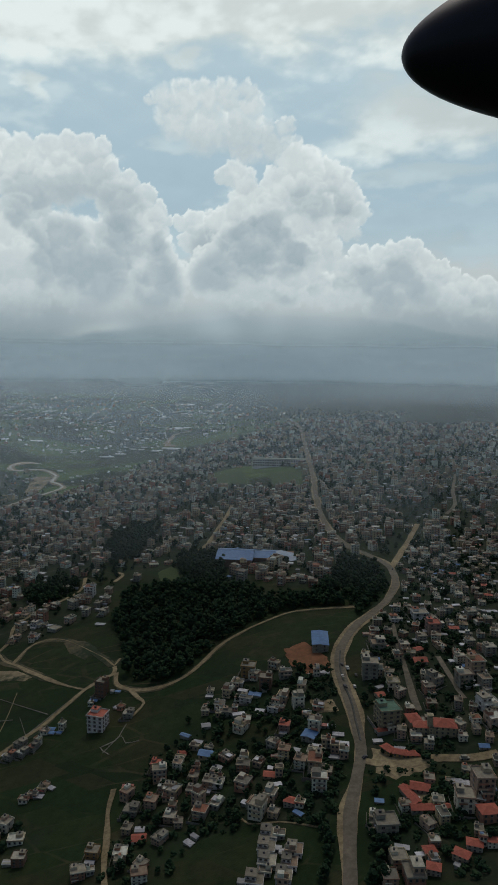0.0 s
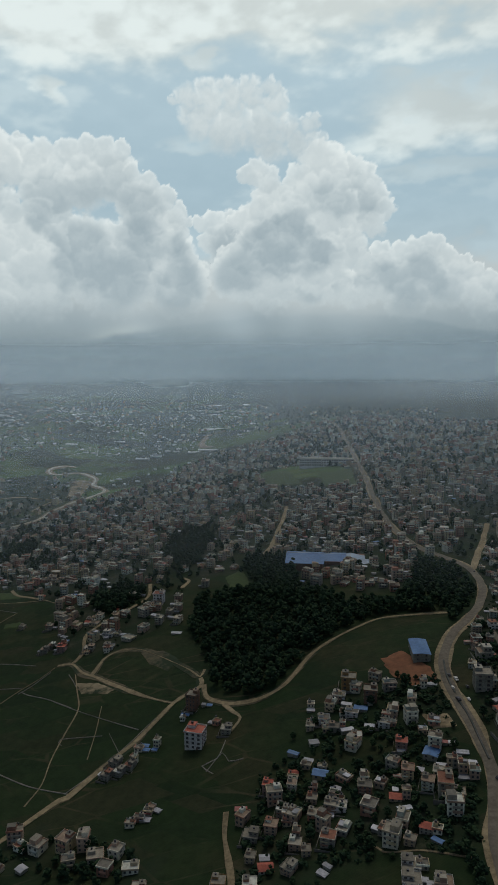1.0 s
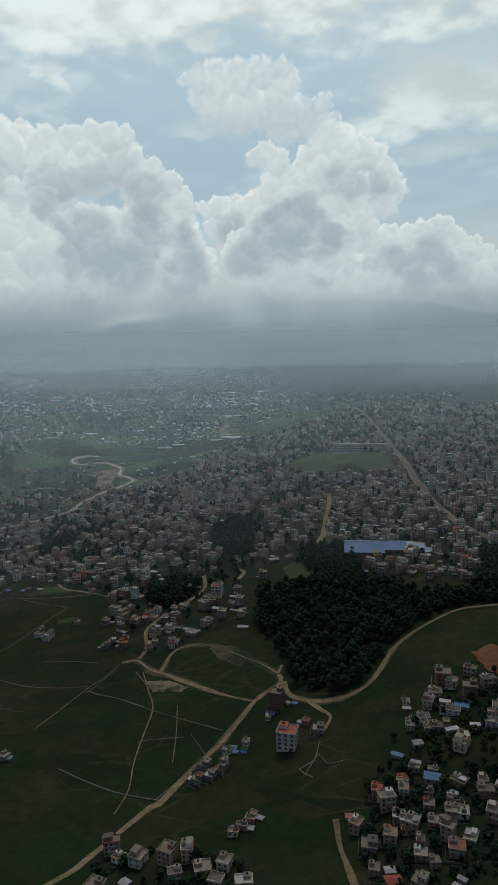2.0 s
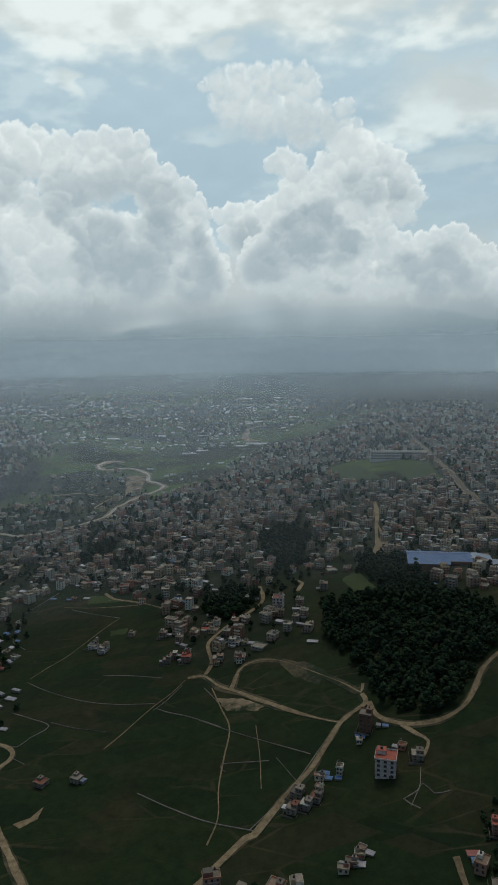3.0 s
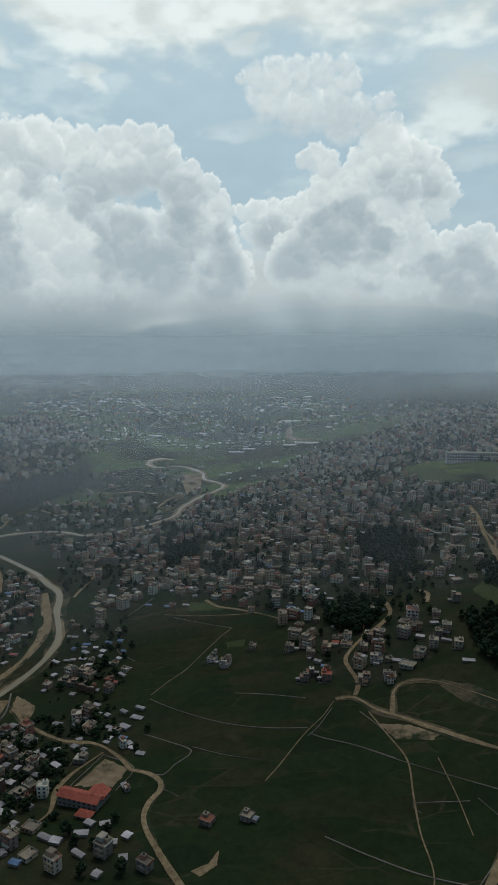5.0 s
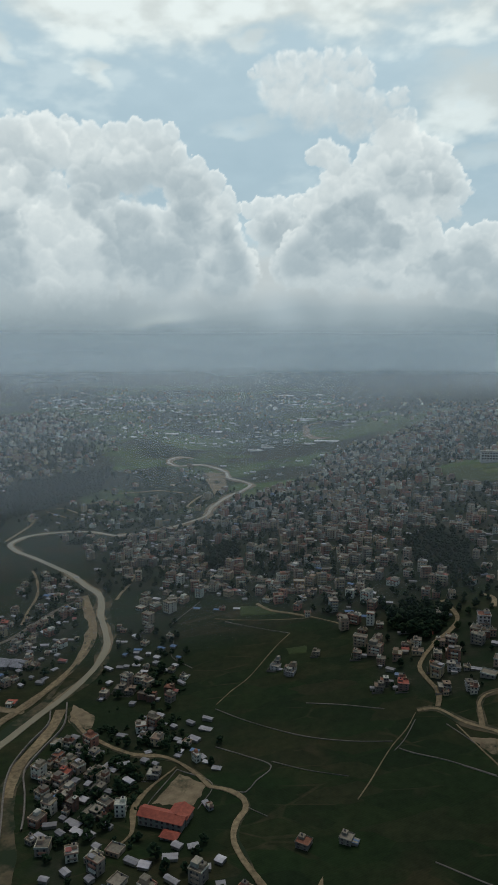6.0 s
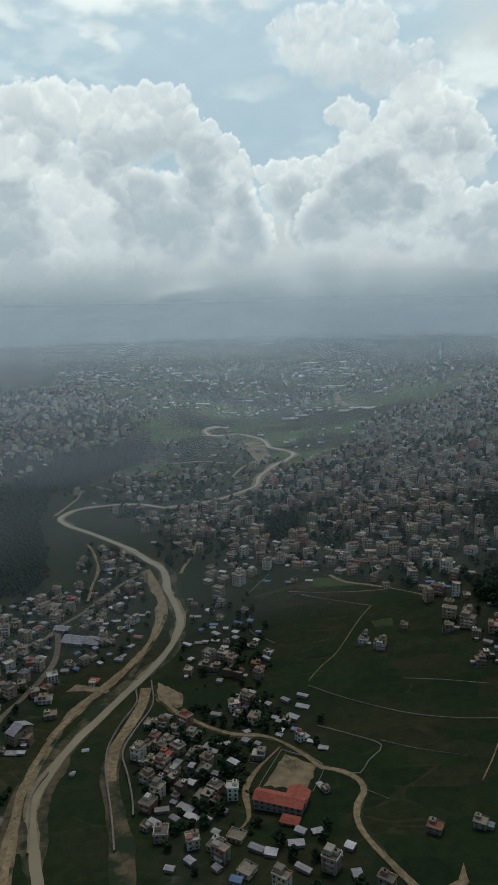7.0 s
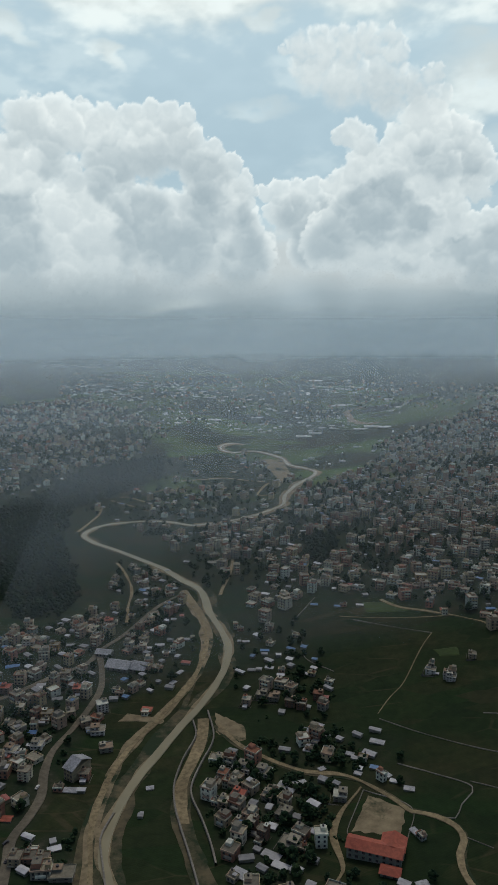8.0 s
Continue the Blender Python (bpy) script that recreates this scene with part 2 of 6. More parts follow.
# ---------------------------------------------------------------- the lie of the land
BROAD_X, BROAD_Y = [-900, -500, -100, 300, 700], [0, 500, 1000, 1500]
BROAD = [
    [16.0, 11.8, 10.7, 11.4, 34.3],
    [19.5, -25.8, 6.7, 9.8, 16.6],
    [16.5, -13.3, 11.7, 9.5, 34.0],
    [6.3, -0.2, -11.0, 22.8, 11.2],
]
SWELL_X, SWELL_Y = [-630, -470, -335, -210, -95, 20, 145], [210, 325, 450, 610, 820, 1100, 1470]
SWELL_W = [80, 85, 100, 130, 180, 240, 280]
SWELLS = [
    [-0.3, -0.5, 2.6, -6.1, -13.3, 1.7, 2.4],
    [0.2, -3.8, -5.0, -4.4, -6.6, 7.7, 8.2],
    [8.9, 4.2, -12.4, -2.4, 4.4, 2.2, -0.8],
    [4.7, -8.5, -0.9, 7.2, -4.5, 3.3, 5.5],
    [-0.4, -9.4, 1.9, 2.1, -4.0, 4.2, 8.1],
    [-0.5, 7.3, -7.3, -8.1, 8.4, 3.7, -1.0],
    [4.0, 7.7, -6.5, -9.7, 0.8, 6.1, 11.9],
]


def lie(x, y):
    """Height of the open ground: a high terrace on one side, a river valley on the other, low swells."""
    x, y = np.asarray(x, float), np.asarray(y, float)
    z = np.full(x.shape, -24.0)
    for cy, line in zip(BROAD_Y, BROAD):
        g = np.exp(-((y - cy) / 330) ** 2 / 2)
        for cx, a in zip(BROAD_X, line):
            z = z + a * g * np.exp(-((x - cx) / 300) ** 2 / 2)
    for cy, wy, line in zip(SWELL_Y, SWELL_W, SWELLS):
        g = np.exp(-((y - cy) / wy) ** 2 / 2)
        for cx, a in zip(SWELL_X, line):
            z = z + a * g * np.exp(-((x - cx) / 120) ** 2 / 2)
    return z


LIE_X, LIE_Y, LIE_STEP = -1500.0, -200.0, 5.0
LIE = lie(*np.meshgrid(LIE_X + LIE_STEP * np.arange(620), LIE_Y + LIE_STEP * np.arange(800))).tolist()


def lie_at(x, y):
    u, v = min(max((x - LIE_X) / LIE_STEP, 0), 617.9), min(max((y - LIE_Y) / LIE_STEP, 0), 797.9)
    i, j = int(u), int(v)
    u, v = u - i, v - j
    a, b = LIE[j], LIE[j + 1]
    return (a[i] * (1 - u) + a[i + 1] * u) * (1 - v) + (b[i] * (1 - u) + b[i + 1] * u) * v


def inside(poly, x, y):
    """Which of the points lie in the polygon."""
    x, y = np.asarray(x, float), np.asarray(y, float)
    hit = np.zeros(x.shape, bool)
    for (x0, y0), (x1, y1) in zip(poly, poly[1:] + poly[:1]):
        if y0 != y1:
            hit ^= ((y0 > y) != (y1 > y)) & (x < (x1 - x0) * (y - y0) / (y1 - y0) + x0)
    return hit


def smooth_line(points, step=4.0):
    """A smooth line through the points, in even steps."""
    p = [Vector((a, b)) for a, b in points]
    p = [p[0] * 2 - p[1]] + p + [p[-1] * 2 - p[-2]]
    out = []
    for i in range(1, len(p) - 2):
        n = max(2, int((p[i + 1] - p[i]).length / step))
        for k in range(n):
            t = k / n
            out.append(0.5 * ((2 * p[i]) + (p[i + 1] - p[i - 1]) * t + (2 * p[i - 1] - 5 * p[i] + 4 * p[i + 1] - p[i + 2]) * t * t + (3 * p[i] - p[i - 1] - 3 * p[i + 1] + p[i + 2]) * t ** 3))
    return out + [p[-2]]


def lattice(x, y, seed):
    """Smooth value noise in the plane, 0 to 1."""
    xi, yi = np.floor(x).astype(np.int64), np.floor(y).astype(np.int64)
    xf, yf = x - xi, y - yi
    u, v = xf * xf * xf * (xf * (xf * 6 - 15) + 10), yf * yf * yf * (yf * (yf * 6 - 15) + 10)

    def h(a, b):
        k = (a * 374761393 + b * 668265263 + seed * 1442695041) & 0xFFFFFFFF
        k = ((k ^ (k >> 13)) * 1274126177) & 0xFFFFFFFF
        return ((k ^ (k >> 16)) & 0xFFFF) / 65535.0
    return (h(xi, yi) * (1 - u) + h(xi + 1, yi) * u) * (1 - v) + (h(xi, yi + 1) * (1 - u) + h(xi + 1, yi + 1) * u) * v


def layered(x, y, seed, octaves=5, gain=0.5):
    total, amp, norm = np.zeros_like(x), 1.0, 0.0
    for o in range(octaves):
        total, norm = total + amp * lattice(x * 2 ** o + 17 * o, y * 2 ** o - 9 * o, seed + o), norm + amp
        amp *= gain
    return total / norm


def billows(x, y, seed, octaves=4):
    """Rounded lumps with creases between them, 0 to 1."""
    total, amp, norm = np.zeros_like(x), 1.0, 0.0
    for o in range(octaves):
        total, norm = total + amp * (1 - np.abs(2 * lattice(x * 2 ** o + 5 * o, y * 2 ** o + 3 * o, seed + o) - 1)), norm + amp
        amp *= 0.55
    return 1 - total / norm


def smoothstep(a, b, x):
    t = np.clip((x - a) / (b - a), 0, 1)
    return t * t * (3 - 2 * t)


# ---------------------------------------------------------------- mesh helpers
class Soup:
    """Collects faces with materials for one mesh."""

    def __init__(self):
        self.v, self.f, self.m = [], [], []

    def face(self, pts, m=0):
        k = len(self.v)
        self.v += pts
        self.f.append(tuple(range(k, k + len(pts))))
        self.m.append(m)

    def box(self, cx, cy, z0, w, d, h, turn=0.0, m=0, top=None):
        c, s = math.cos(turn), math.sin(turn)
        k = len(self.v)
        for z in (z0, z0 + h):
            for a, b in ((-w, -d), (w, -d), (w, d), (-w, d)):
                self.v.append((cx + (a * c - b * s) / 2, cy + (a * s + b * c) / 2, z))
        self.f += [(k, k + 1, k + 5, k + 4), (k + 1, k + 2, k + 6, k + 5), (k + 2, k + 3, k + 7, k + 6), (k + 3, k, k + 4, k + 7), (k + 4, k + 5, k + 6, k + 7), (k + 3, k + 2, k + 1, k)]
        self.m += [m] * 4 + [m if top is None else top, m]

    def gable(self, cx, cy, z0, w, d, h, turn=0.0, m=0, thick=0.12):
        """A pitched roof of two slopes with thickness, ridge along w."""
        c, s = math.cos(turn), math.sin(turn)
        k = len(self.v)
        for a in (-w / 2, w / 2):
            for b, z in ((-d / 2, 0), (0, h), (d / 2, 0), (d / 2, -thick), (0, h - thick), (-d / 2, -thick)):
                self.v.append((cx + a * c - b * s, cy + a * s + b * c, z0 + z))
        self.f += [(k, k + 6, k + 7, k + 1), (k + 1, k + 7, k + 8, k + 2), (k + 2, k + 8, k + 9, k + 3), (k + 3, k + 9, k + 10, k + 4), (k + 4, k + 10, k + 11, k + 5), (k + 5, k + 11, k + 6, k),
                   (k, k + 1, k + 4, k + 5), (k + 1, k + 2, k + 3, k + 4), (k + 6, k + 11, k + 10, k + 7), (k + 7, k + 10, k + 9, k + 8)]
        self.m += [m] * 10

    def hip(self, cx, cy, z0, w, d, h, turn=0.0, m=0):
        """A hipped roof with a short ridge along w."""
        c, s = math.cos(turn), math.sin(turn)
        r = max(w - d, 0.2) / 2
        k = len(self.v)
        for a, b, z in ((-w / 2, -d / 2, 0), (w / 2, -d / 2, 0), (w / 2, d / 2, 0), (-w / 2, d / 2, 0), (-r, 0, h), (r, 0, h)):
            self.v.append((cx + a * c - b * s, cy + a * s + b * c, z0 + z))
        self.f += [(k, k + 1, k + 5, k + 4), (k + 1, k + 2, k + 5), (k + 2, k + 3, k + 4, k + 5), (k + 3, k, k + 4), (k + 3, k + 2, k + 1, k)]
        self.m += [m] * 5

    def prism(self, cx, cy, z0, r, h, n=10, m=0):
        k = len(self.v)
        for z in (z0, z0 + h):
            for i in range(n):
                self.v.append((cx + r * math.cos(2 * math.pi * i / n), cy + r * math.sin(2 * math.pi * i / n), z))
        for i in range(n):
            j = (i + 1) % n
            self.f.append((k + i, k + j, k + n + j, k + n + i))
        self.f += [tuple(range(k + n, k + 2 * n)), tuple(range(k + n - 1, k - 1, -1))]
        self.m += [m] * (n + 2)

    def mesh(self, name, mats):
        me = bpy.data.meshes.new(name)
        me.from_pydata(self.v, [], self.f)
        for m in mats:
            me.materials.append(m)
        me.polygons.foreach_set("material_index", self.m)
        me.update()
        return me


def part(name, soup, mats, parent, label=""):
    ob = new(name, soup if isinstance(soup, bpy.types.Mesh) else soup.mesh(name, mats))
    ob.parent = parent
    return tagged(ob, label)


def stand(ob, x, y, turn=0.0, sink=0.4, scale=(1, 1, 1)):
    return Matrix.LocRotScale((x, y, lie_at(x, y) - sink), Euler((0, 0, turn)), scale)


# ---------------------------------------------------------------- roads, river, forests and quarters, in the plan
MAIN_ROAD = [
    (27, 188), (29, 202), (31, 214), (32, 221), (36, 235), (40, 249), (41, 262), (41, 278),
    (40, 295), (40, 314), (43, 332), (54, 356), (66, 372), (79, 395),
    (90, 428), (92, 462), (84, 489), (72, 515), (65, 549), (62, 598),
    (64, 685), (71, 801), (76, 927), (85, 1112), (92, 1312), (82, 1640),
]
SIDE_ROAD = [
    (40, 246), (45, 243), (55, 240), (66, 241), (78, 239), (89, 240),
]
BRANCH_ROAD = [
    (94, 460), (110, 500), (125, 536), (137, 567),
]
LANE_A = [
    (74, 366), (71, 336), (69, 315), (68, 298), (67, 280), (67, 271),
]
SOUTH_LANE = [
    (-55, 254), (-55, 243), (-53, 231), (-51, 216), (-49, 206),
]
LANE_B = [
    (86, 312), (86, 296), (86, 283), (87, 276),
]
FAR_LANE = [
    (169, 596), (186, 629), (201, 688), (231, 782),
]
WOOD_ROAD = [
    (59, 383), (39, 385), (21, 385), (7, 377), (-6, 367), (-18, 353),
    (-26, 340), (-35, 328), (-46, 322), (-59, 324), (-69, 332), (-72, 344),
]
CROSS_ROAD = [
    (-159, 392), (-150, 391), (-141, 378), (-131, 370),
    (-118, 358), (-104, 346), (-87, 334), (-83, 334), (-79, 338),
]
FIELD_ROAD = [
    (-74, 351), (-73, 344), (-80, 338), (-85, 333), (-93, 318), (-99, 307),
    (-107, 297), (-114, 287), (-121, 276), (-124, 275), (-136, 260), (-146, 247),
    (-154, 240),
]
LOOP_TRACK = [
    (-135, 374), (-132, 391), (-124, 397), (-112, 394), (-101, 384), (-88, 370),
    (-79, 359), (-74, 352), (-72, 359),
]
HOUSE_TRACK = [
    (-60, 324), (-55, 316), (-52, 311), (-56, 302),
]
BEND_ROAD = [
    (-324, 416), (-320, 409), (-312, 398), (-299, 387), (-286, 379), (-273, 376),
    (-264, 371), (-255, 362), (-249, 354), (-247, 353), (-240, 350), (-234, 344),
    (-233, 337), (-236, 331), (-237, 322), (-234, 313), (-228, 302), (-224, 296),
]
YARD_TRACK = [
    (-265, 368), (-273, 354), (-277, 342), (-275, 330), (-275, 324), (-278, 319),
]
QUAY_TRACK = [
    (-364, 579), (-352, 548), (-343, 522), (-339, 499), (-339, 474), (-342, 453),
    (-347, 436), (-352, 420), (-358, 403), (-362, 382), (-363, 359), (-361, 339),
    (-356, 320),
]
TOWN_ROAD = [
    (-430, 427), (-421, 441), (-412, 457), (-401, 471), (-397, 491), (-390, 507),
    (-382, 535), (-375, 557), (-363, 574),
]
LOW_ROAD = [
    (-397, 485), (-387, 453), (-386, 431), (-389, 410), (-392, 391), (-390, 374),
    (-386, 360), (-386, 346), (-387, 333), (-383, 318),
]
TRACK_WEST = [
    (-392, 528), (-396, 554), (-401, 586), (-414, 622), (-426, 645),
]
SPUR = [
    (-150, 392), (-147, 404), (-151, 424), (-147, 437), (-140, 449),
]
HILL_LANE = [
    (-140, 449), (-131, 458), (-123, 470), (-121, 483), (-124, 501),
]
HILL_LANE_B = [
    (-99, 483), (-95, 496), (-100, 504),
]
PIT_LANE = [
    (-43, 538), (-36, 556), (-32, 594), (-23, 652), (-20, 691),
]
PALE_LANE = [(-236, 532), (-227, 519), (-212, 509), (-201, 501), (-193, 494), (-186, 487), (-184, 478)]
RIVER = [
    (-378, 739), (-408, 758), (-438, 759), (-464, 748), (-474, 721), (-461, 700),
    (-440, 683), (-414, 657), (-388, 629), (-369, 601), (-354, 580), (-347, 561),
    (-342, 541), (-334, 520), (-327, 499), (-325, 481), (-326, 464), (-330, 447),
    (-335, 430), (-341, 414), (-346, 397), (-351, 380), (-354, 365), (-355, 351),
    (-355, 337), (-353, 325), (-349, 316),
]
RIVER_UP = [
    (-378, 739), (-352, 742), (-329, 750), (-311, 766), (-296, 788), (-294, 828),
    (-282, 876), (-268, 905), (-258, 940), (-270, 974), (-290, 1007), (-302, 1067),
    (-337, 1115), (-371, 1092), (-389, 1124), (-377, 1164), (-357, 1166),
]
FAR_BEND = [(-133, 1606), (-166, 1574), (-172, 1458), (-160, 1364), (-138, 1321)]
RIVER_WALLS = [
    [(-336, 419), (-333, 406), (-336, 389), (-337, 372), (-335, 359), (-331, 346), (-326, 332), (-322, 320), (-318, 307)],
    [(-330, 427), (-325, 405), (-328, 386), (-330, 372), (-329, 363), (-324, 351), (-319, 337), (-316, 326)],
    [(-356, 351), (-357, 343), (-357, 336), (-353, 324), (-346, 304)],
]
QUAY_MUD = [(-339, 459), (-343, 434), (-348, 409), (-352, 391), (-357, 375), (-361, 360), (-361, 342), (-359, 327), (-354, 312), (-352, 304)]
BARE_BED = [(-331, 421), (-330, 406), (-332, 389), (-334, 373), (-332, 359), (-330, 347)]
DRY_BED = [
    (-329, 412), (-332, 396), (-333, 376), (-332, 363), (-330, 349), (-323, 330),
    (-319, 318),
]
def onward(line, metres=45.0):
    """The same line, carried straight on past its last point."""
    a, b = Vector(line[-2]), Vector(line[-1])
    return line + [tuple(b + (b - a).normalized() * metres)]


RIVER, DRY_BED, QUAY_TRACK, LOW_ROAD, BEND_ROAD, FIELD_ROAD, SOUTH_LANE = (onward(q) for q in (RIVER, DRY_BED, QUAY_TRACK, LOW_ROAD, BEND_ROAD, FIELD_ROAD, SOUTH_LANE))
VILLAGE_LANES = [
    [(-338, 566), (-336, 584), (-333, 614), (-334, 652), (-331, 680), (-320, 685)],
    [(-477, 830), (-453, 814), (-431, 798), (-433, 820), (-460, 844), (-470, 843)],
    [(-439, 864), (-423, 879), (-404, 864), (-416, 884)],
    [(-414, 916), (-392, 923), (-366, 930), (-318, 904)],
    [(-305, 833), (-323, 839), (-318, 878), (-313, 896)],
    [(-327, 749), (-312, 761), (-299, 784)],
    [(-482, 727), (-479, 753), (-477, 779), (-480, 810)],
]
FOREST = [
    (-88, 414), (-86, 458), (-68, 461), (-51, 537), (-23, 525), (-18, 455),
    (15, 410), (36, 413), (63, 476), (94, 470), (82, 404), (59, 372),
    (49, 385), (19, 384), (-5, 369), (-21, 345), (-38, 325), (-59, 330),
    (-69, 352), (-75, 382),
]
FOREST_WEST = [
    (-571, 769), (-546, 847), (-537, 941), (-456, 1033), (-441, 915), (-477, 843),
    (-507, 792), (-488, 701), (-460, 641), (-435, 572), (-434, 532), (-459, 522),
    (-488, 566),
]
COPSE = [
    (-161, 505), (-125, 492), (-128, 462), (-144, 451), (-159, 471),
]
COPSE_C = [
    (-127, 646), (-84, 637), (-91, 537), (-105, 514), (-125, 571),
]
GROVE = [
    (20, 216), (27, 220), (38, 216), (40, 192), (36, 184), (18, 190),
]
COPSE_B = [
    (-281, 664), (-253, 661), (-253, 613), (-269, 599), (-282, 617),
]
CLEARING = [
    (-69, 497), (-53, 499), (-49, 462), (-63, 459),
]
QUARTERS = {
    "east": (0.72, [
    (52, 311), (70, 394), (117, 514), (200, 555), (70, 185), (35, 190),
    (40, 231),
]),
    "south": (0.42, [
    (-22, 304), (6, 324), (37, 315), (29, 222), (20, 217), (-3, 223),
    (-24, 218), (-28, 203), (-53, 207), (-47, 247), (-44, 271), (-30, 279),
]),
    "middle": (0.68, [
    (-425, 869), (-248, 928), (-142, 1123), (72, 1265), (164, 999), (22, 534),
    (2, 521), (-47, 501), (-91, 504), (-97, 428), (-129, 397), (-171, 411),
    (-182, 479), (-233, 535), (-326, 588), (-348, 573), (-443, 811),
]),
    "ridge": (0.80, [
    (-60, 1158), (113, 1438), (474, 1337), (194, 540), (98, 487), (39, 418),
    (-20, 519), (-3, 811),
]),
    "bank": (0.72, [
    (-356, 727), (-309, 795), (-160, 978), (-31, 999), (-172, 514), (-234, 533),
    (-275, 558), (-307, 519), (-329, 621),
]),
    "west": (0.85, [
    (-461, 500), (-415, 541), (-391, 564), (-360, 561), (-373, 494), (-367, 445),
    (-386, 406), (-383, 365), (-384, 337), (-393, 336),
]),
    "riverside": (0.50, [
    (-320, 399), (-271, 408), (-274, 368), (-285, 320), (-301, 320), (-319, 365),
]),
    "plateau": (0.70, [
    (-859, 1473), (-749, 1679), (-476, 1197), (-493, 991), (-551, 876), (-583, 798),
]),
    "upstream": (0.30, [
    (-496, 795), (-450, 850), (-371, 918), (-340, 789), (-354, 685), (-394, 695),
]),
    "isle": (0.60, [
    (-427, 659), (-382, 625), (-360, 571), (-391, 564), (-415, 582),
]),
    "shacks": (0.30, [
    (-288, 411), (-247, 404), (-244, 363), (-257, 370), (-273, 379), (-289, 388),
]),
    "bankside": (0.38, [
    (-323, 530), (-290, 519), (-268, 451), (-275, 413), (-312, 420), (-323, 461),
]),
    "quay": (0.40, [
    (-386, 546), (-354, 543), (-344, 494), (-345, 454), (-359, 437), (-376, 474),
]),
    "low": (0.80, [
    (-392, 333), (-386, 334), (-366, 339), (-357, 316), (-383, 313),
]),
    "lane": (0.80, [
    (-337, 389), (-324, 399), (-301, 387), (-274, 353), (-271, 317), (-268, 292),
    (-296, 291),
]),
    "corner": (0.75, [
    (-271, 317), (-245, 320), (-236, 316), (-227, 292), (-268, 292),
]),
    "edge": (0.55, [
    (-141, 254), (-130, 259), (-100, 251), (-79, 236), (-77, 226), (-134, 235),
]),
    "hillfoot": (1.0, [
    (-22, 462), (30, 425), (66, 482), (88, 500), (120, 560), (125, 700), (20, 720), (-40, 640), (-30, 560), (-24, 500),
]),
    "village": (0.30, [
    (-480, 850), (-445, 1010), (-340, 1095), (-312, 960), (-318, 850), (-340, 790), (-420, 800),
]),
    "far": (0.15, [
    (-1249, 2829), (478, 2024), (164, 999), (-122, 1550), (-589, 1181),
]),
}
PADDIES = [
    [
    (-1082, 2012), (-585, 1856), (-130, 1936), (125, 1536), (27, 1199), (-127, 1197),
    (-146, 983), (-181, 844), (-262, 860), (-287, 768), (-342, 779), (-413, 808),
    (-459, 894), (-454, 1061), (-536, 1189), (-837, 1420),
],
    [
    (-1084, 3045), (-93, 2732), (-27, 1438), (-75, 1098), (-173, 1033), (-181, 829),
    (-302, 822),
],
    [
    (-54, 881), (-3, 905), (66, 842), (60, 736), (-29, 781),
],
]
SPARSE = [
    (-490, 640), (-480, 1000), (-345, 1105), (-305, 900), (-315, 800), (-345, 760), (-365, 690), (-372, 625),
]
FIELDS = [
    [
    (-288, 523), (-191, 495), (-174, 412), (-149, 399), (-91, 335), (-117, 287),
    (-130, 267), (-221, 323), (-238, 368),
],
    [
    (-266, 531), (-204, 504), (-212, 453), (-260, 420), (-270, 463),
],
    [
    (-255, 419), (-196, 433), (-219, 354), (-227, 361),
],
    [
    (-132, 343), (-89, 334), (-55, 317), (-30, 313), (-27, 283), (-55, 249),
    (-96, 240),
],
    [
    (-54, 881), (-3, 905), (66, 842), (60, 736), (-29, 781),
],
    [
    (-316, 1116), (-152, 1035), (-207, 925), (-262, 860),
],
]
ROADS = [(MAIN_ROAD, 7.6), (SIDE_ROAD, 4.5), (BRANCH_ROAD, 5.5), (LANE_A, 3), (LANE_B, 3), (FAR_LANE, 4), (WOOD_ROAD, 3), (CROSS_ROAD, 3), (FIELD_ROAD, 4), (LOOP_TRACK, 2.6), (SOUTH_LANE, 3),
         (BEND_ROAD, 4), (YARD_TRACK, 3), (QUAY_TRACK, 5), (TOWN_ROAD, 5), (LOW_ROAD, 5), (TRACK_WEST, 3), (SPUR, 3), (HILL_LANE, 3), (PIT_LANE, 5), (RIVER, 11), (RIVER_UP, 20), (DRY_BED, 13), (QUAY_MUD, 8)]


# ---------------------------------------------------------------- ground
def lines_of(lo, hi, near_lo, near_hi, fine, growth=1.12):
    out = list(np.arange(near_lo, near_hi + 0.1, fine))
    step = fine
    while out[-1] < hi:
        step *= growth
        out.append(out[-1] + step)
    step = fine
    while out[0] > lo:
        step *= growth
        out.insert(0, out[0] - step)
    return np.array(out)


